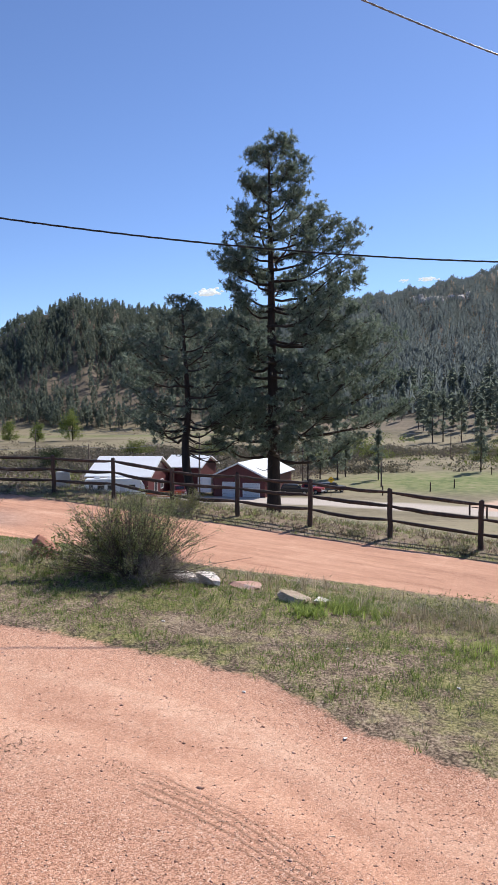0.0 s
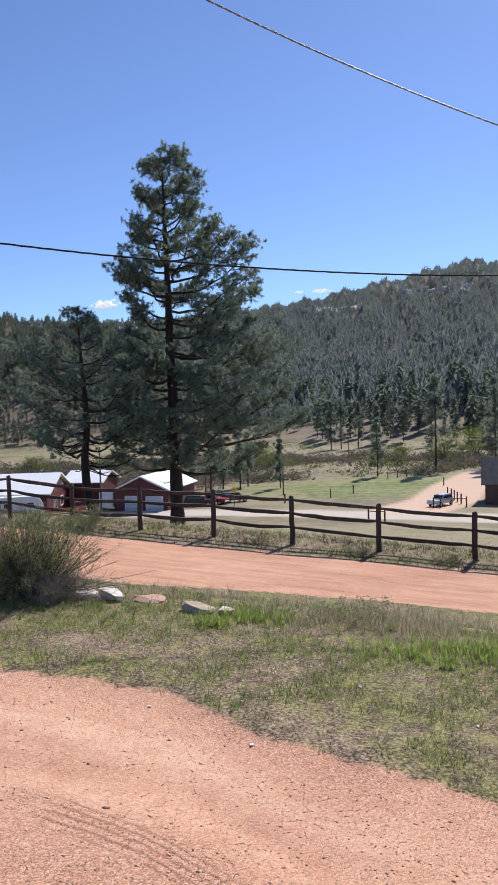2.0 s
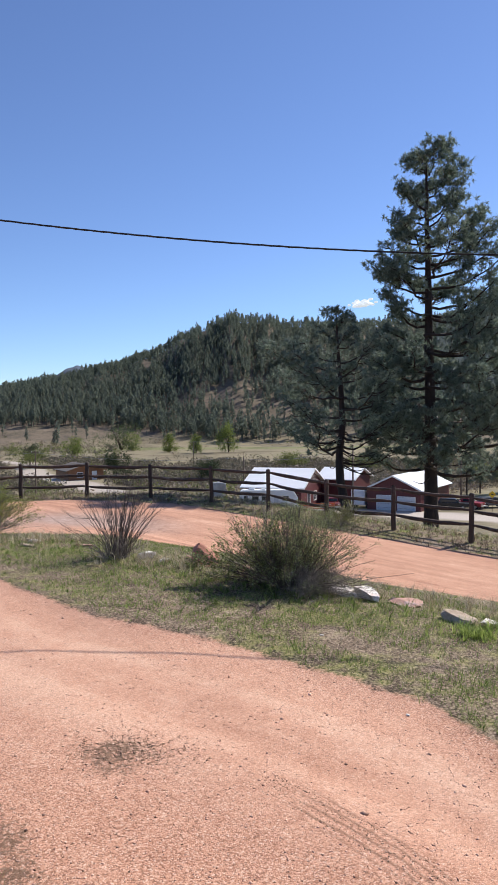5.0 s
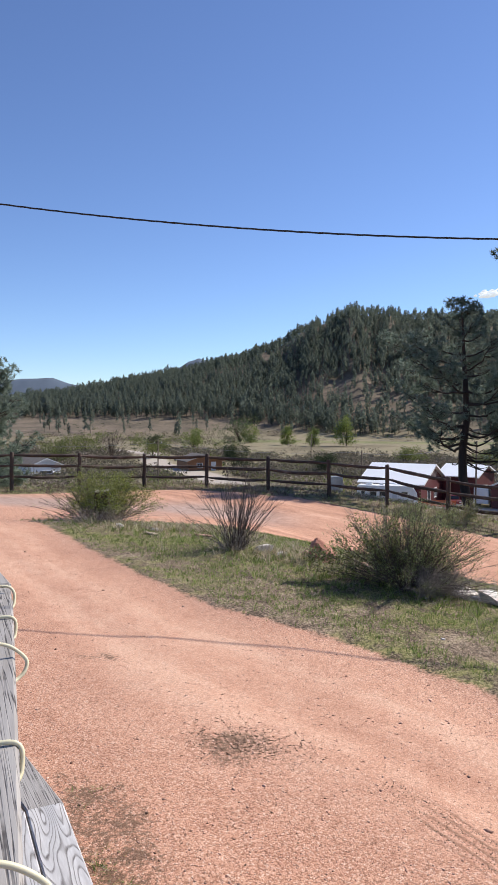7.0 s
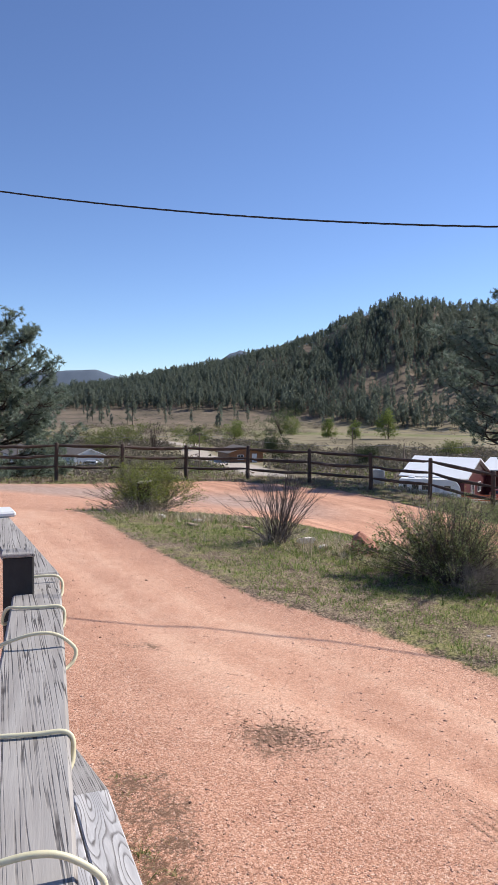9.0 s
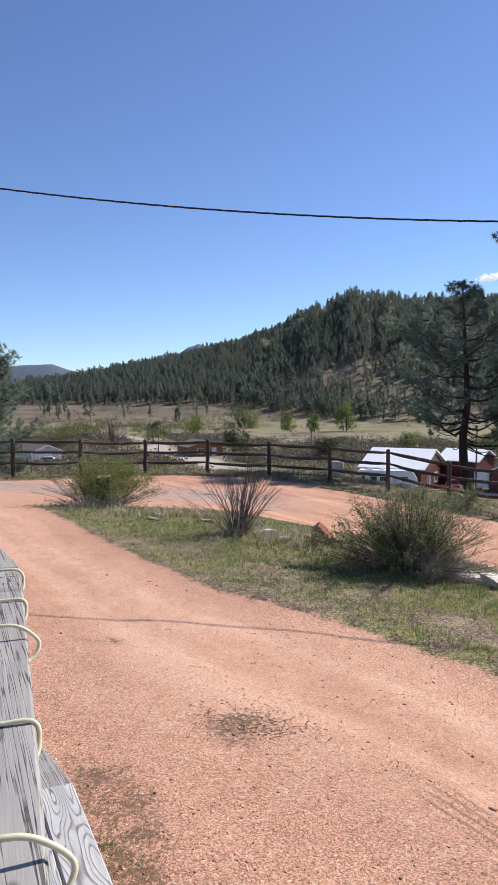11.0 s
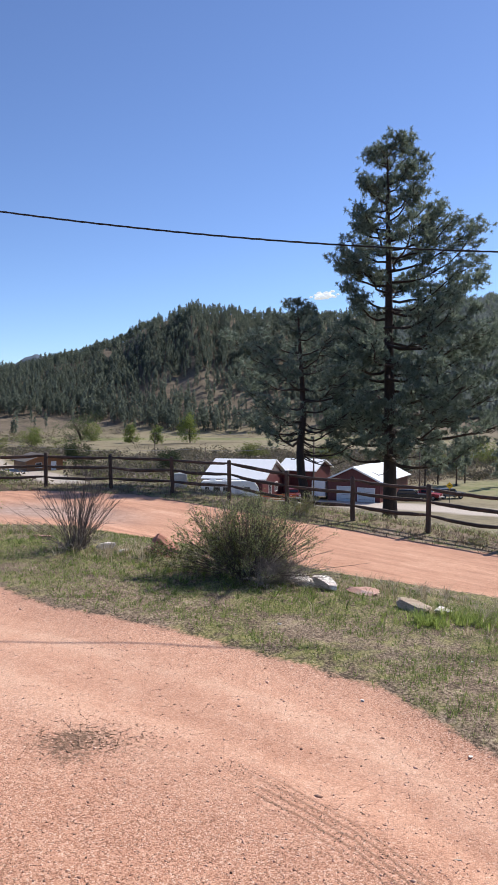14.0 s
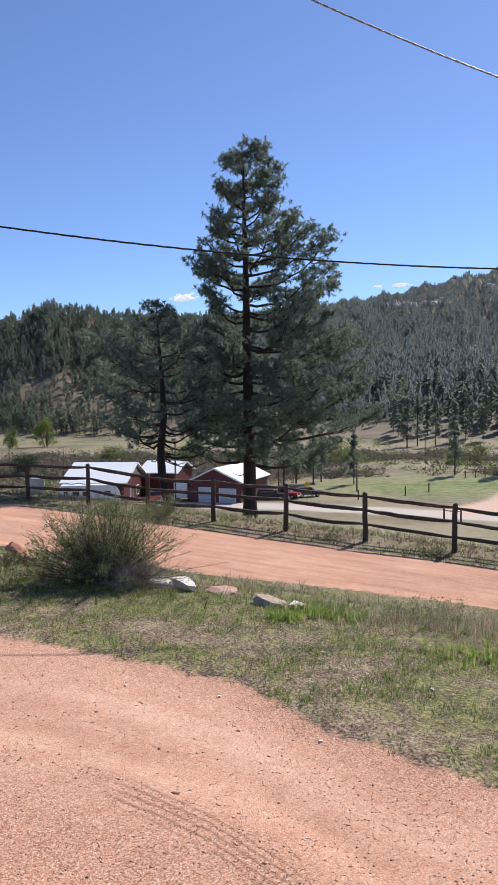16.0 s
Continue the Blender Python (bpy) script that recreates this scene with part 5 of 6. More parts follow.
deck = thing("deck", RAILING @ pose(3.0, 0.21, 0, 0, 0, -6), "low wooden deck of weathered boards above the gravel", "deck", kind="structure")
EDGE = 0.0
DECK_TOP = 0.35
for i in range(9):
    yy = EDGE - 0.07 - i * 0.146
    part("board", boxed((4.5, 0.14, 0.038, at(-2.25, yy, DECK_TOP - 0.019)), bevel=0.005), PALE_BOARD, deck)
part("corner_board", boxed((1.2, 0.14, 0.038, pose(0.57, -0.168, DECK_TOP - 0.023, 0, 0, -10)), bevel=0.005), GREY_WOOD_M, deck)
part("corner_board", boxed((1.2, 0.14, 0.038, pose(0.55, -0.315, DECK_TOP - 0.023, 0, 0, -10)), bevel=0.005), GREY_WOOD_M, deck)
part("rim_joist", boxed((4.4, 0.04, 0.2, at(-2.25, EDGE - 0.06, DECK_TOP - 0.14))), GREY_WOOD_M, deck)
for a in (-4.2, -2.4, -0.6):
    for yy in (EDGE - 0.16, EDGE - 1.15):
        part("footing", boxed((0.14, 0.14, 0.5, at(a, yy, 0.06)), bevel=0.01), GREY_WOOD_M, deck)

BROWN_CRUMBS = surface("brown bark crumbs", ((0.3, (0.11, 0.07, 0.045)), (0.7, (0.27, 0.18, 0.115))), 3.0, 0.9, 60.0, 0.0, vary=0.4)
tread_rng = np.random.default_rng(77)
k = tread_rng.uniform(0, 1, 900)
tx = -0.55 + 1.3 * k
ty = np.interp(tx, TREAD_X, TREAD_Y)
row = tread_rng.integers(0, 4, 900)
tx, ty = tx + (row - 1.5) * 0.053 * 0.7 + tread_rng.normal(0, 0.012, 900), ty + (row - 1.5) * 0.053 * 0.7 + tread_rng.normal(0, 0.012, 900)
v, f = strewn([chip_shape(tread_rng) for _ in range(6)], np.stack([tx, ty, surface_z(tx, ty)], 1), tread_rng.uniform(0, 6.28, 900), tread_rng.uniform(0.0018, 0.0045, 900), None, 77)
tagged(new("tread_grit", mesh_of("tread_grit", v, f, BROWN_CRUMBS)), "dark grit pressed into tyre tread lines on the drive", "gravel", kind="stuff")
litter_rng = np.random.default_rng(78)
q = litter_rng.normal(0, 1, (420, 2)) * np.array([0.2, 0.13]) + np.array([-1.3, 3.85])
v, f = strewn([(chip_shape(litter_rng)[0] * np.array([2.4, 0.6, 0.5]), chip_shape(litter_rng)[1]) for _ in range(6)], np.stack([q[:, 0], q[:, 1], surface_z(q[:, 0], q[:, 1]) + 0.002], 1), litter_rng.uniform(0, 6.28, 420), litter_rng.uniform(0.0025, 0.0065, 420), None, 78)
tagged(new("bark_litter", mesh_of("bark_litter", v, f, BROWN_CRUMBS)), "dark bark litter scattered on the gravel", "litter", kind="stuff")


# ---- valley brush, shrubs and scattered trees ----
BRUSH = leafy("bare willow brush", (0.15, 0.12, 0.095), (0.31, 0.255, 0.20), 0.2, 0.7, 0.9)
BRUSH_DARK = leafy("dark creek brush", (0.10, 0.088, 0.062), (0.21, 0.187, 0.135), 0.3, 0.7, 0.9)
BRUSH_GREEN = leafy("budding willow brush", (0.10, 0.12, 0.035), (0.24, 0.26, 0.09), 0.35, 0.7, 0.8)
SHRUB_LEAF = leafy("spring leaves", (0.09, 0.13, 0.03), (0.25, 0.29, 0.08), 0.4, 0.6, 0.7)
SHRUB_MID = leafy("dark green leaves", (0.06, 0.085, 0.035), (0.15, 0.18, 0.08), 0.35, 0.6, 0.8)
SHRUB_DARK = leafy("dark juniper leaves", (0.035, 0.05, 0.022), (0.09, 0.11, 0.05), 0.2, 0.6, 0.8)


def brush_clump(rng, n=46):
    """A low ragged mound one unit high."""
    c = rng.normal(0, 1, (n, 3)) * np.array([0.42, 0.42, 0.2]) + np.array([0, 0, 0.32])
    c[:, 2] = np.abs(c[:, 2])
    d = rng.normal(size=(n, 3, 3)) * np.array([0.07, 0.07, 0.1])
    return (c[:, None] + d).reshape(-1, 3), np.arange(n * 3).reshape(-1, 3)


def valley_brush(name, label, material, n, seed, size, cut, near=118, deep=300):
    rng = np.random.default_rng(seed)
    az, r = rng.uniform(-50, 40, n), near + deep * rng.uniform(0, 1, n) ** 1.1
    x, y = r * np.sin(np.radians(az)), r * np.cos(np.radians(az))
    band = np.sin(x * 0.05 + 1.5 * np.sin(y * 0.03) + seed) + np.sin(y * 0.06 + 1.2 * np.sin(x * 0.04)) + rng.normal(0, 0.5, n)
    open_field = (az > -19) & (r > 232 + 12 * np.sin(az)) & (r < 400)
    k = (band > cut) & ~(open_field & (rng.uniform(0, 1, n) > 0.04)) & (to_line(x, y, PALE_ROAD) > 8) & (to_line(x, y, FAR_ROAD) > 7) & (to_line(x, y, DRIVE) > 9)
    for bx, by, br in ((8, 114, 14), (-11, 112, 13), (-3, 122, 9), (60.5, 95, 10), (-66, 165, 11), (-107.5, 135.6, 12), (-94.5, 137, 10), (14, 112, 7), (20, 112, 6), (-13, 104, 8)):
        k &= np.hypot(x - bx, y - by) > br
    k &= np.hypot((x - 48) / 36, (y - 122) / 26) > 1.0
    x, y = x[k], y[k]
    p = np.stack([x, y, height(x, y) - 0.1], 1)
    s = rng.uniform(*size, len(p))
    v, f = strewn([brush_clump(rng) for _ in range(8)], p, rng.uniform(0, 6.28, len(p)), np.stack([s * 1.5, s * 1.5, s], 1), None, seed)
    tagged(new(name, mesh_of(name, v, f, material)), label, "brush", kind="stuff")


valley_brush("willow_brush", "grey-brown leafless willow brush along the creek", BRUSH, 6800, 41, (1.0, 2.6), -0.5)
valley_brush("green_brush", "pale green budding brush on the valley floor", BRUSH_GREEN, 4200, 43, (0.8, 2.2), 0.1)
valley_brush("creek_brush", "dense dark brush crowding the creek bed", BRUSH_DARK, 6000, 47, (1.2, 2.8), -1.0, 150, 115)
valley_brush("sage_brush", "low dark sagebrush dotted over the valley", SHRUB_DARK, 2200, 45, (0.6, 1.5), -0.6, 118, 360)


def leafy_tree(x, y, w, h, material, label, seed, trunk=True, n=520):
    """A round valley tree: trunk, limbs and a crown of loose clumps of leaves."""
    rng = np.random.default_rng(seed)
    root = thing("valley_tree", at(x, y, level(x, y) - 0.1), label, "tree", "trees on the valley floor")
    chunks = []
    k = np.linspace(0, 1, 5)[:, None]
    for i in range(7):
        tip = np.array([rng.normal(0, w * 0.22), rng.normal(0, w * 0.22), h * rng.uniform(0.6, 0.9)])
        bend = np.array([rng.normal(0, 0.2), rng.normal(0, 0.2), 0]) * np.sin(np.pi * k)
        chunks.append(tube(tip * k + bend, np.linspace(0.035, 0.006, 5) * h * 0.4, 5))
    v, f = joined(chunks)
    piece("trunk", mesh_of("trunk", v, f, FOREST_BARK, True), root)
    lobes = np.stack([rng.normal(0, w * 0.24, 14), rng.normal(0, w * 0.24, 14), h * rng.uniform(0.08, 0.85, 14)], 1)
    c = lobes[rng.integers(0, 14, n)] + rng.normal(0, 1, (n, 3)) * np.array([w * 0.12, w * 0.12, h * 0.1])
    c[:, 2] = np.clip(c[:, 2], h * 0.08, h * 1.05)
    v, f = strewn([leaf_shapes(rng, 9, 0.32, 0.34) for _ in range(6)], c, rng.uniform(0, 6.28, n), rng.uniform(0.6, 1.3, n) * (0.5 + h / 18), None, seed)
    piece("crown", mesh_of("crown", v, f, material), root)


for i, (x, y, w, h, mat, lab) in enumerate((
        (-110, 325, 22, 14, SHRUB_MID, "large round dark green tree at the meadow's edge"), (-104, 322, 10, 9, SHRUB_LEAF, "round pale green tree at the meadow's edge"),
        (-54, 297, 7, 12, SHRUB_LEAF, "slender pale green poplar in the meadow"), (-66, 290, 5, 8, SHRUB_LEAF, "young pale green poplar in the meadow"), (-80, 300, 5, 9, SHRUB_LEAF, "young pale green poplar beside the creek"),
        (-108, 262, 9, 8, SHRUB_LEAF, "spreading pale green willow by the creek"), (-120, 250, 8, 6.5, SHRUB_DARK, "low dark willow by the creek"), (-128, 215, 13, 8, BRUSH_GREEN, "broad grey-green willow behind the houses"),
        (-112, 175, 11, 7, BRUSH_GREEN, "broad grey-green willow behind the white houses"), (-96, 200, 10, 7, BRUSH_GREEN, "budding willow near the valley road"), (-60, 172, 6, 6.5, SHRUB_DARK, "dark juniper beside the log house"),
        (-34, 160, 7, 5, SHRUB_DARK, "dark juniper above the red house"), (43, 185, 12, 7, SHRUB_LEAF, "bright spring-green willow beyond the pasture"), (30, 165, 8, 5, SHRUB_LEAF, "bright spring-green shrub beyond the pasture"),
        (95, 190, 14, 8, BRUSH_GREEN, "budding willow behind the drive"), (75, 178, 10, 6, BRUSH_GREEN, "budding willow beyond the green bank"), (-20, 200, 8, 5, BRUSH_GREEN, "budding willow in the meadow"),
        (110, 200, 12, 9, SHRUB_LEAF, "pale green willow behind the cabin"), (2, 190, 9, 5, BRUSH_GREEN, "budding shrub behind the garage"))):
    leafy_tree(x, y, w, h, mat, lab, 300 + i)

bare_tree = thing("bare_tree", at(-100, 182, level(-100, 182) - 0.1), "leafless grey cottonwood on the valley floor", "tree")
(v, f), _ = stems(np.random.default_rng(9), 26, 13.0, 9.5, 0.6, 0.07, 9, 0.3)
piece("limb_wood", mesh_of("limb_wood", v, f, FOREST_BARK), bare_tree)


def valley_pine(x, y, h, label, seed, wide=0.19, low=0.2, clumps=520):
    """A single far ponderosa with trunk and ragged crown."""
    rng = np.random.default_rng(seed)
    root = thing("valley_pine", at(x, y, level(x, y) - 0.2), label, "tree", "pines on the valley floor")
    (v, f), _ = far_pine(rng, wide, 2, low)
    piece("trunk", mesh_of("trunk", v * np.array([h * 1.1, h * 1.1, h]), f, FOREST_BARK), root)
    s = rng.uniform(0, 1, 34)
    tiers = low + (1 - low) * s
    half = wide * np.interp(s, (0, 0.2, 0.5, 0.8, 1), (0.75, 1.0, 0.85, 0.5, 0.1)) * rng.uniform(0.5, 1.15, 34)
    a = rng.uniform(0, 6.28, 34)
    pick = rng.integers(0, 34, clumps)
    q = rng.uniform(0.25, 1.0, clumps)
    c = np.stack([np.cos(a[pick]) * half[pick] * q, np.sin(a[pick]) * half[pick] * q, tiers[pick] - half[pick] * 0.15 * q], 1) * h + rng.normal(0, 0.017 * h, (clumps, 3))
    v, f = strewn([leaf_shapes(rng, 8, 0.2, 0.32) for _ in range(6)], c, rng.uniform(0, 6.28, clumps), rng.uniform(0.6, 1.3, clumps) * (0.35 + h / 22), None, seed)
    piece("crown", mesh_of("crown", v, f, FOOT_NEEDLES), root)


for i, (x, y, h, w) in enumerate(((73, 151, 22, 0.17), (57.5, 147, 12.5, 0.17), (32.5, 133.5, 9.5, 0.17), (19.2, 134, 12, 0.14), (22, 137, 11.5, 0.15), (25, 135, 12.5, 0.17), (27.5, 140, 11, 0.15), (16, 140, 11, 0.14),
                                  (86, 148, 19, 0.17), (93, 160, 22, 0.16), (101, 152, 21, 0.17), (112, 165, 23, 0.16), (-236, 366, 15, 0.17), (-250, 378, 15, 0.15), (-212, 361, 17, 0.18), (-222, 372, 12, 0.16), (84, 262, 19, 0.16), (90, 268, 20, 0.16), (95, 262, 18, 0.16), (125, 262, 20, 0.17), (140, 250, 18, 0.17))):
    valley_pine(x, y, h, "tall dark ponderosa standing on the valley floor" if h > 16 else "young ponderosa standing on the valley floor", 500 + i, w)


# ---- poles and lines across the valley ----
POLE_WOOD = surface("utility pole wood", ((0.3, (0.10, 0.07, 0.05)), (0.7, (0.21, 0.16, 0.12))), 1.0, 0.9, 12.0, 0.3, 0.01, (1, 1, 0.2))


def pole(x, y, h, label, arm=0.0, radius=0.15):
    root = thing("utility_pole", at(x, y, level(x, y) - 0.4), label, "utility pole", "utility poles in the valley")
    v, f = tube([(0, 0, 0), (0, 0, h * 0.5), (0.03, 0, h), (0.03, 0, h + 0.02)], [radius, radius * 0.85, radius * 0.7, 0.01], 8)
    piece("shaft", mesh_of("shaft", v, f, POLE_WOOD, True), root)
    if arm:
        part("crossarm", boxed((arm, 0.12, 0.14, at(0, 0, h - 0.5)), bevel=0.01), POLE_WOOD, root)
        for s in (-0.45, 0.0, 0.45):
            part("insulator", boxed((0.08, 0.08, 0.18, at(s * arm, 0, h - 0.34)), bevel=0.02), WHITE_PAINT, root)


for x, y, h, arm, lab in ((-0.9, 110.0, 10.0, 0.0, "weathered pole beside the red outbuilding"), (-60.0, 127.5, 8.6, 1.6, "power pole along the valley road"), (-51.5, 222, 7.8, 1.8, "power pole standing in the meadow"), (-20.5, 128, 7.6, 0.0, "slim pole behind the red house"),
                          (17.0, 125.0, 7.2, 0.0, "slim dark pole behind the garage"), (30.0, 121, 4.6, 0.0, "short leaning pole at the pasture edge"), (66, 190, 8, 1.8, "power pole at the pasture's far side"), (-104, 128, 8.5, 1.6, "power pole in front of the white house"), (120, 150, 9, 1.8, "power pole behind the cabin")):
    pole(x, y, h, lab, arm)
lines = thing("power_lines", at(0, 0, 0), "thin power lines strung across the valley", "cable")
for dz, ends in ((0.0, ((-104, 128, -4.2), (-60, 127.5, -4.0), (-20.5, 128, -5.0))), (0.0, ((-51.5, 222, -4.9), (66, 190, -4.6), (120, 150, -3.6))), (-0.8, ((-51.5, 222, -4.9), (66, 190, -4.6), (120, 150, -3.6))), (0.0, ((-20.5, 128, -5.2), (-0.9, 110, -2.4)))):
    for (x0, y0, z0), (x1, y1, z1) in zip(ends[:-1], ends[1:]):
        k = np.linspace(0, 1, 14)[:, None]
        p = np.array([x0, y0, z0 + dz]) * (1 - k) + np.array([x1, y1, z1 + dz]) * k
        p[:, 2] -= 0.9 * np.sin(np.pi * k[:, 0])
        v, f = tube(p, np.full(14, 0.025), 4)
        piece("line", mesh_of("line", v, f, WIRE_SHINY), lines)


# ---- vehicles and clutter by the buildings ----
TYRE = surface("tyre rubber", ((0.3, (0.012, 0.012, 0.012)), (0.7, (0.03, 0.03, 0.03))), 4.0, 0.85, 30.0, 0.2)
RIM = surface("wheel rim", ((0.3, (0.35, 0.35, 0.36)), (0.7, (0.5, 0.5, 0.5))), 4.0, 0.35, 30.0, 0.0, metal=0.8)


def paint(name, rgb):
    return surface(name, ((0.3, tuple(c * 0.85 for c in rgb)), (0.7, rgb)), 1.5, 0.3, 14.0, 0.0)


def wheel(parent, x, y, r, w=0.22):
    bm = bmesh.new()
    bmesh.ops.create_cone(bm, cap_ends=True, segments=18, radius1=r, radius2=r, depth=w, matrix=pose(x, y, r, 90, 0, 0))
    bmesh.ops.bevel(bm, geom=[e for e in bm.edges if e.calc_face_angle(0) > 1.2], offset=0.03, segments=2, affect="EDGES")
    t = part("wheel", bm, TYRE, parent)
    bm = bmesh.new()
    bmesh.ops.create_cone(bm, cap_ends=True, segments=14, radius1=r * 0.58, radius2=r * 0.5, depth=w + 0.03, matrix=pose(x, y, r, 90, 0, 0))
    part("rim", bm, RIM, t)


def shell(outline, w, taper=0.0):
    """A body from a side outline (x, z), w wide, drawn in towards its top by taper."""
    bm = bmesh.new()
    top = max(z for _, z in outline)
    low = min(z for _, z in outline)
    sides = []
    for s in (-1, 1):
        sides.append([bm.verts.new((x, s * (w / 2 - taper * (z - low) / (top - low)), z)) for x, z in outline])
    bm.faces.new(sides[0])
    bm.faces.new(sides[1][::-1])
    n = len(outline)
    for i in range(n):
        bm.faces.new((sides[0][(i + 1) % n], sides[0][i], sides[1][i], sides[1][(i + 1) % n]))
    bmesh.ops.bevel(bm, geom=list(bm.edges), offset=0.05, segments=2, affect="EDGES")
    bmesh.ops.recalc_face_normals(bm, faces=bm.faces)
    return bm


def car(name, x, y, turn, colour, label, pickup=False):
    root = thing(name, pose(x, y, level(x, y) + 0.02, 0, 0, turn), label, "vehicle", "parked vehicles")
    part("body", shell(((-2.3, 0.4), (-2.35, 0.95), (-1.0, 1.02), (2.1, 1.02), (2.3, 0.85), (2.3, 0.4)), 1.8), colour, root)
    cab = ((-0.9, 1.0), (-0.35, 1.62), (0.7, 1.66), (0.95, 1.0)) if pickup else ((-1.0, 1.0), (-0.35, 1.6), (1.85, 1.62), (2.2, 1.0))
    c = part("cabin", shell(cab, 1.66, 0.16), colour, root)
    lo, hi = cab[0][0] + 0.35, cab[3][0] - 0.3
    for s in (-1, 1):
        part("side_window", boxed((hi - lo - 0.3, 0.03, 0.36, at((lo + hi) / 2, s * 0.80, 1.3)), bevel=0.01), PANE, c)
    part("windscreen", boxed((0.03, 1.3, 0.5, pose(cab[0][0] + 0.24, 0, 1.32, 0, 42, 0)), bevel=0.01), PANE, c)
    for sx in (-1.45, 1.45):
        for sy in (-0.82, 0.82):
            wheel(root, sx, sy, 0.36)
    for s in (-0.65, 0.65):
        part("headlight", boxed((0.06, 0.3, 0.16, at(-2.33, s, 0.8)), bevel=0.02), WHITE_PAINT, root)
    part("bumper", boxed((0.16, 1.78, 0.2, at(-2.36, 0, 0.5)), bevel=0.04), RIM, root)


car("pickup_truck", 16.2, 111.5, 150, paint("red car paint", (0.32, 0.02, 0.025)), "red pickup truck parked beside the garage", True)
car("parked_car", 13.8, 110.0, 170, paint("black car paint", (0.02, 0.02, 0.022)), "dark car parked beside the garage")
car("parked_car", 20.0, 113.5, 200, paint("grey car paint", (0.12, 0.12, 0.13)), "old grey car parked beyond the garage")
car("silver_suv", 46.6, 95.0, 35, paint("silver car paint", (0.5, 0.52, 0.55)), "silver sport utility car parked by the drive")
car("parked_car", -88.0, 131.0, 20, paint("white car paint", (0.7, 0.7, 0.7)), "white car parked beside the white house")
car("pickup_truck", -4.0, 109.5, 100, paint("dark red car paint", (0.2, 0.02, 0.02)), "dark red pickup truck between the red buildings", True)


def caravan(name, x, y, turn, l, w, h, label, windows):
    root = thing(name, pose(x, y, level(x, y), 0, 0, turn), label, "caravan", "parked vehicles")
    part("body", shell(((-l / 2, 0.55), (-l / 2, h - 0.25), (-l / 2 + 0.3, h), (l / 2 - 0.9, h), (l / 2 - 0.15, h * 0.62), (l / 2, 0.75), (l / 2 - 0.2, 0.55)), w), WHITE_PAINT, root)
    for along, ww, hh in windows:
        f = part("window", boxed((ww, 0.04, hh, at(along, -w / 2 - 0.01, h * 0.62)), bevel=0.01), PANE, root)
        part("frame", boxed((ww + 0.12, 0.03, hh + 0.12, at(along, -w / 2 + 0.0, h * 0.62)), bevel=0.01), RIM, f)
    part("stripe", boxed((l * 0.9, 0.02, 0.12, at(-0.1, -w / 2 - 0.012, 1.1))), RIM, root)
    part("door", boxed((0.65, 0.03, 1.75, at(l * 0.12, -w / 2 - 0.008, 1.45)), bevel=0.01), DOOR_WHITE, root)
    part("roof_vent", boxed((0.5, 0.4, 0.18, at(-l * 0.1, 0, h + 0.07)), bevel=0.03), WHITE_PAINT, root)
    part("air_conditioner", boxed((0.9, 0.6, 0.25, at(-l * 0.3, 0, h + 0.1)), bevel=0.06), WHITE_PAINT, root)
    for sx in (-0.5, 0.4):
        for sy in (-1, 1):
            wheel(root, sx - l * 0.08, sy * (w / 2 - 0.12), 0.34)
    part("drawbar", boxed((1.2, 0.12, 0.1, at(l / 2 + 0.5, 0, 0.5))), RIM, root)


caravan("travel_trailer", -13.0, 104.6, 6, 8.6, 2.5, 3.1, "long white travel trailer parked along the red house", ((-3.4, 0.5, 0.7), (-2.0, 0.9, 0.6), (-0.6, 0.9, 0.6), (2.4, 0.8, 0.6)))
caravan("small_trailer", 0.6, 111.8, 70, 4.5, 2.2, 3.0, "small white trailer parked against the red garage", ((1.0, 0.6, 0.7),))

ORANGE = surface("orange mesh fencing", ((0.3, (0.42, 0.09, 0.03)), (0.7, (0.55, 0.15, 0.06))), 2.0, 0.7, 12.0, 0.2)
mesh_fence = thing("barrier_fence", pose(-6.5, 105.5, level(-6.5, 105.5), 0, 0, 8), "orange plastic mesh barrier fence by the house", "fence")
for i in range(5):
    part("stake", boxed((0.05, 0.05, 1.3, at(-3 + i * 1.5, 0, 0.65))), POLE_WOOD, mesh_fence)
for i in range(4):
    part("mesh_strip", boxed((6.0, 0.02, 0.16, at(0, -0.04, 0.3 + i * 0.24))), ORANGE, mesh_fence)

tank = thing("water_tank", at(-24.5, 125.0, level(-24.5, 125.0)), "grey plastic water tank behind the fence", "tank")
bm = bmesh.new()
bmesh.ops.create_cone(bm, cap_ends=True, segments=24, radius1=1.3, radius2=1.25, depth=2.6, matrix=at(0, 0, 1.3))
bmesh.ops.bevel(bm, geom=[e for e in bm.edges if e.calc_face_angle(0) > 1.0], offset=0.15, segments=3, affect="EDGES")
TANK = surface("grey tank plastic", ((0.3, (0.28, 0.28, 0.27)), (0.7, (0.4, 0.4, 0.38))), 1.0, 0.6, 10.0, 0.1)
part("barrel", bm, TANK, tank)
part("lid", boxed((0.6, 0.6, 0.12, at(0, 0, 2.65)), bevel=0.04), WHITE_PAINT, tank)

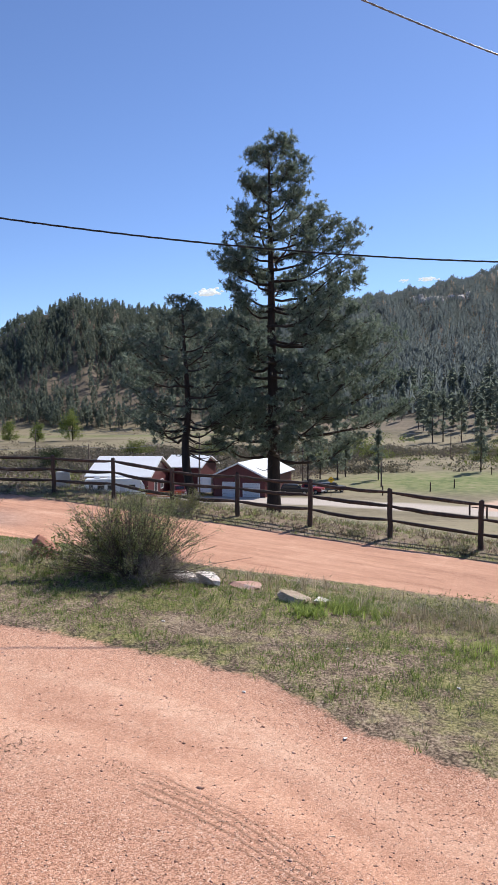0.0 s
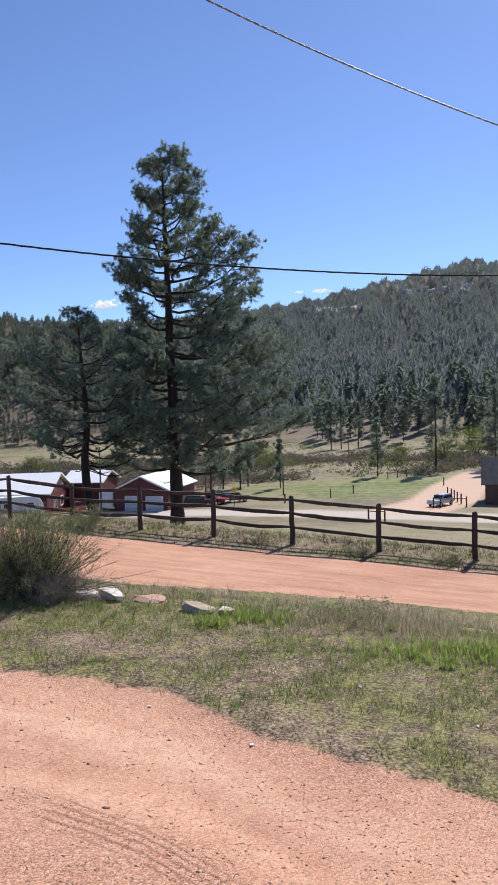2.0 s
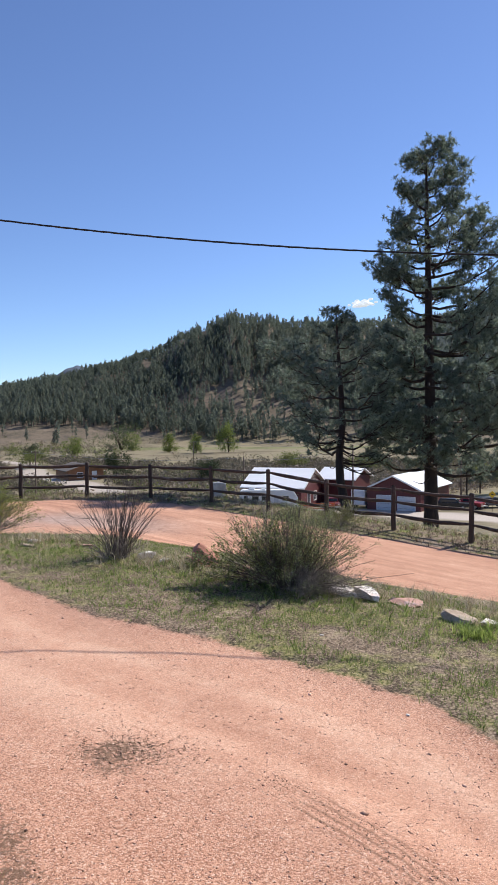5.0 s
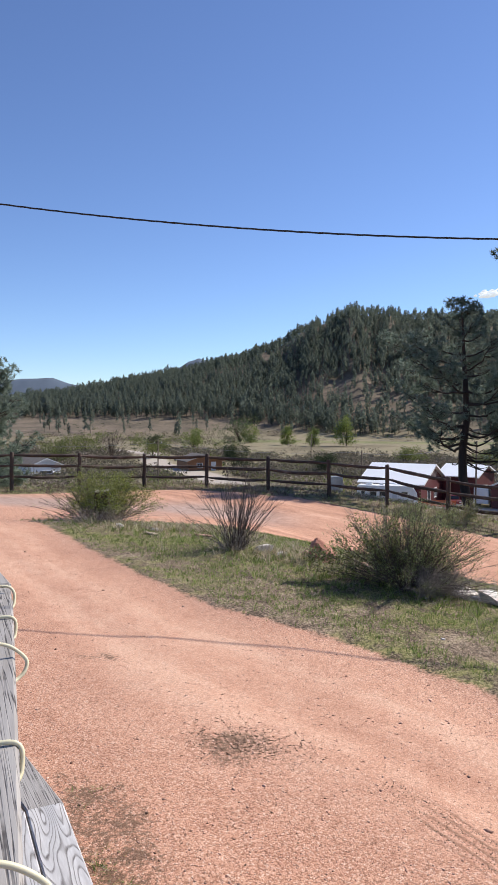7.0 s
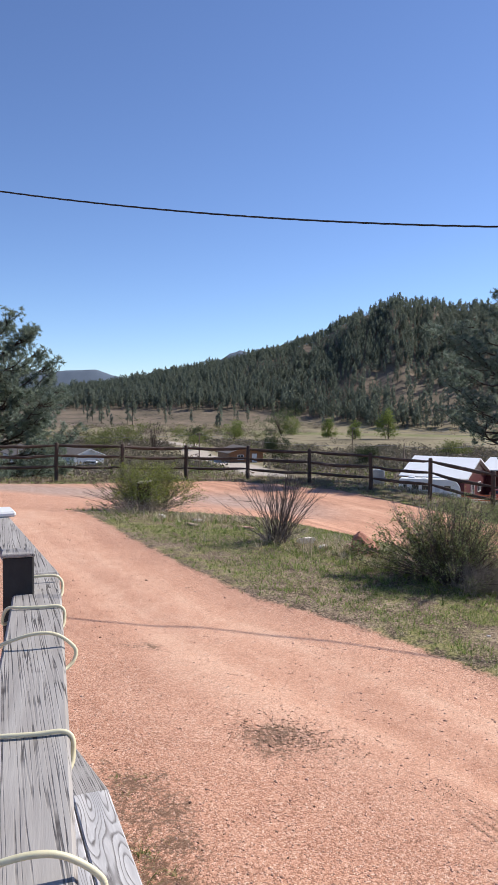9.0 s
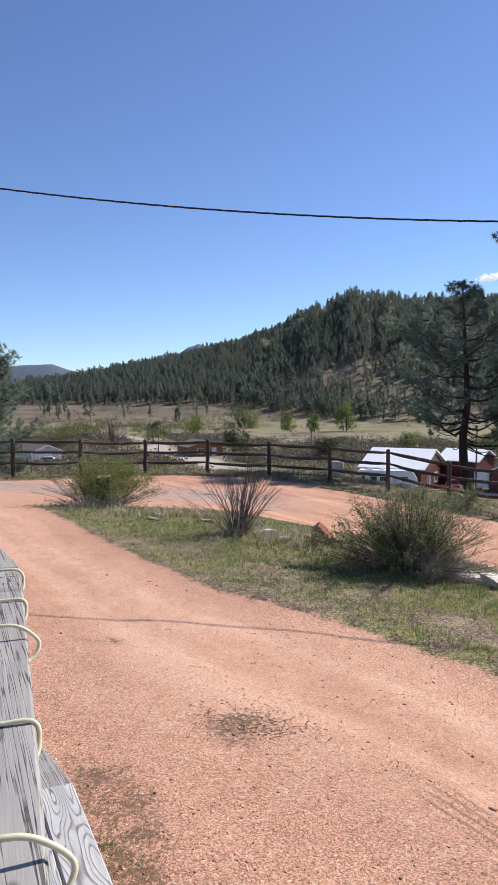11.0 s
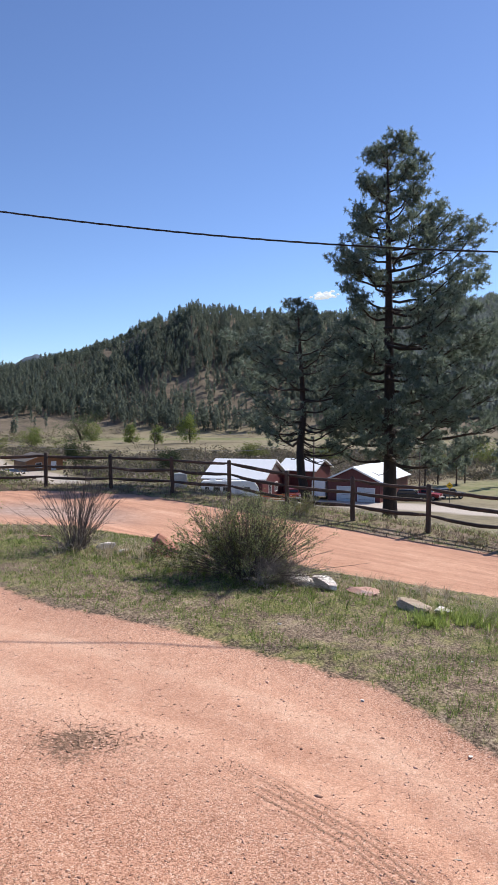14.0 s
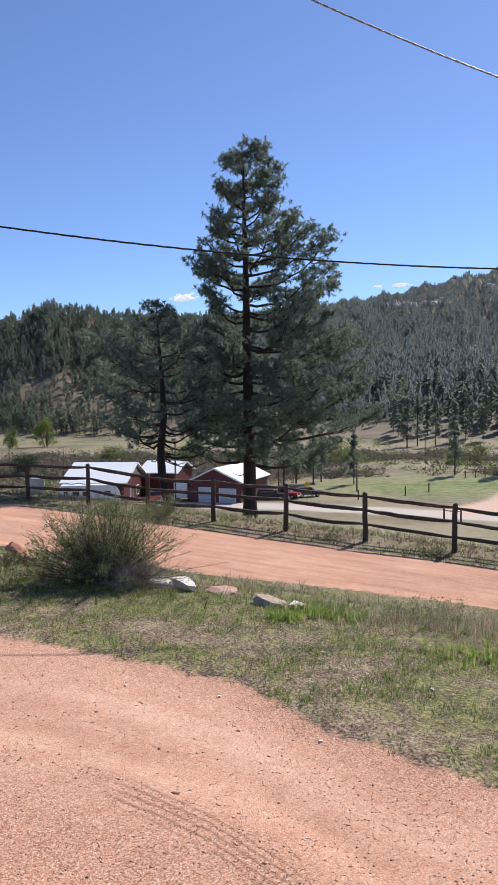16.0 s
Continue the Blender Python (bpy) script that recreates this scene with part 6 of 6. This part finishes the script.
SIGN_YELLOW = paint("yellow sign", (0.75, 0.45, 0.02))
sign = thing("road_sign", at(18.6, 105.5, level(18.6, 105.5)), "yellow diamond warning sign on a post", "sign")
part("post", boxed((0.07, 0.07, 2.6, at(0, 0, 1.3))), POLE_WOOD, sign)
part("plate", boxed((0.75, 0.03, 0.75, pose(0, -0.06, 2.6, 0, 45, 0)), bevel=0.01), SIGN_YELLOW, sign)
part("symbol", boxed((0.32, 0.02, 0.1, at(0, -0.085, 2.62))), BLACK_POST, sign, "black bar")

post_me = post_mesh(1.25, 99)
for x, y in ((44.3, 92.5), (45.3, 92.4), (49.0, 92.0), (50.3, 96.0), (51.0, 98.5), (51.8, 101.0), (52.6, 103.5), (53.2, 106), (30.2, 80.3), (31.9, 79.5), (41.5, 117.5), (36, 113), (27, 108), (60.5, 122), (57.0, 140), (59.5, 141), (62, 142)):
    ob = new("fence_post", post_me)
    ob.matrix_basis = pose(x, y, level(x, y), 0, 0, x * 50) @ Matrix.Diagonal((1.4, 1.4, 1.2, 1))
    tagged(ob, "dark wooden fence post beside the valley drive", "fence post", "fence posts by the drive")
for (x0, y0), (x1, y1) in (((30.2, 80.3), (31.9, 79.5)), ((44.3, 92.5), (49.0, 92.0)), ((57.0, 140), (62, 142))):
    ob = new("gate_rail", rail_mesh((x0, y0, level(x0, y0) + 1.25), (x1, y1, level(x1, y1) + 1.25), 7))
    tagged(ob, "dark wooden rail between two posts", "fence rail", "fence posts by the drive")


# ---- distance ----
# the blue of the far woods is air haze, put into their base colour
FAR_HILL = surface("haze-tinted far ridge", ((0.3, (0.06, 0.083, 0.118)), (0.7, (0.09, 0.118, 0.158))), 0.02, 1.0, 0.2, 0.0)


def ridge(name, label, az0, az1, r, profile, seed):
    """A far ridge: a bank of ground with depth, its crest by azimuth."""
    k = np.linspace(0, 1, 60)
    az = np.radians(az0 + (az1 - az0) * k)
    crest = r * np.tan(np.radians(np.interp(k, *profile))) + 3.0 * np.sin(k * 47 + seed) + 2.0 * np.sin(k * 91)
    rows = []
    for d, share in ((-500, 0.0), (-260, 0.55), (-80, 0.92), (0, 1.0), (200, 0.8), (500, 0.1)):
        rows.append(np.stack([(r + d) * np.sin(az), (r + d) * np.cos(az), crest * share - 30 * (1 - share)], 1))
    v = np.concatenate(rows)
    i, j = np.arange(5)[:, None] * 60, np.arange(59)[None]
    f = np.stack([i + j, i + j + 1, i + 60 + j + 1, i + 60 + j], -1).reshape(-1, 4)
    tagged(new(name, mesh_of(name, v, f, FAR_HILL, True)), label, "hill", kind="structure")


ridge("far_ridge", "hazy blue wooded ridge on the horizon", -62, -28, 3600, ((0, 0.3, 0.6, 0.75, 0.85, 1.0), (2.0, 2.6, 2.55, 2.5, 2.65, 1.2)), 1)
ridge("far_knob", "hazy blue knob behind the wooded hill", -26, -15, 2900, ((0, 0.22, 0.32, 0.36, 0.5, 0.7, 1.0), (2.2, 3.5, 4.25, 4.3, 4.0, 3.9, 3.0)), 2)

CLOUD, t, shader = graph("cloud")
shader.inputs["Base Color"].default_value = (0.5, 0.5, 0.5, 1)
# added glow stands in for sunlight scattered inside the cloud
shader.inputs["Emission Color"].default_value, shader.inputs["Emission Strength"].default_value = (0.9, 0.95, 1.0, 1), 0.55
shader.inputs["Roughness"].default_value = 1.0
for az, el, w, h, seed in ((0.4, 8.75, 120, 62, 1), (17.3, 9.55, 90, 30, 2), (15.6, 9.55, 40, 16, 3)):
    rng = np.random.default_rng(seed)
    bm = bmesh.new()
    for _ in range(60):
        c = (rng.normal(0, w * 0.24), rng.normal(0, 15), abs(rng.normal(0, h * 0.22)))
        bmesh.ops.create_icosphere(bm, subdivisions=2, radius=h * rng.uniform(0.08, 0.2), matrix=Matrix.Translation(c) @ Matrix.Diagonal((1.5, 1.2, 0.8, 1)))
    for q in bm.verts:
        q.co += Vector((1, 1, 1)) * 4 * noise.noise(q.co * 0.06)
    me = bpy.data.meshes.new("cloud")
    bm.to_mesh(me)
    bm.free()
    me.materials.append(CLOUD)
    r = 4200
    ob = new("cloud", me)
    ob.matrix_basis = pose(r * math.sin(radians(az)), r * math.cos(radians(az)), r * math.tan(radians(el)), 0, 0, -az)
    tagged(ob, "small white fair-weather cloud low over the hills", "cloud", "clouds", "structure")
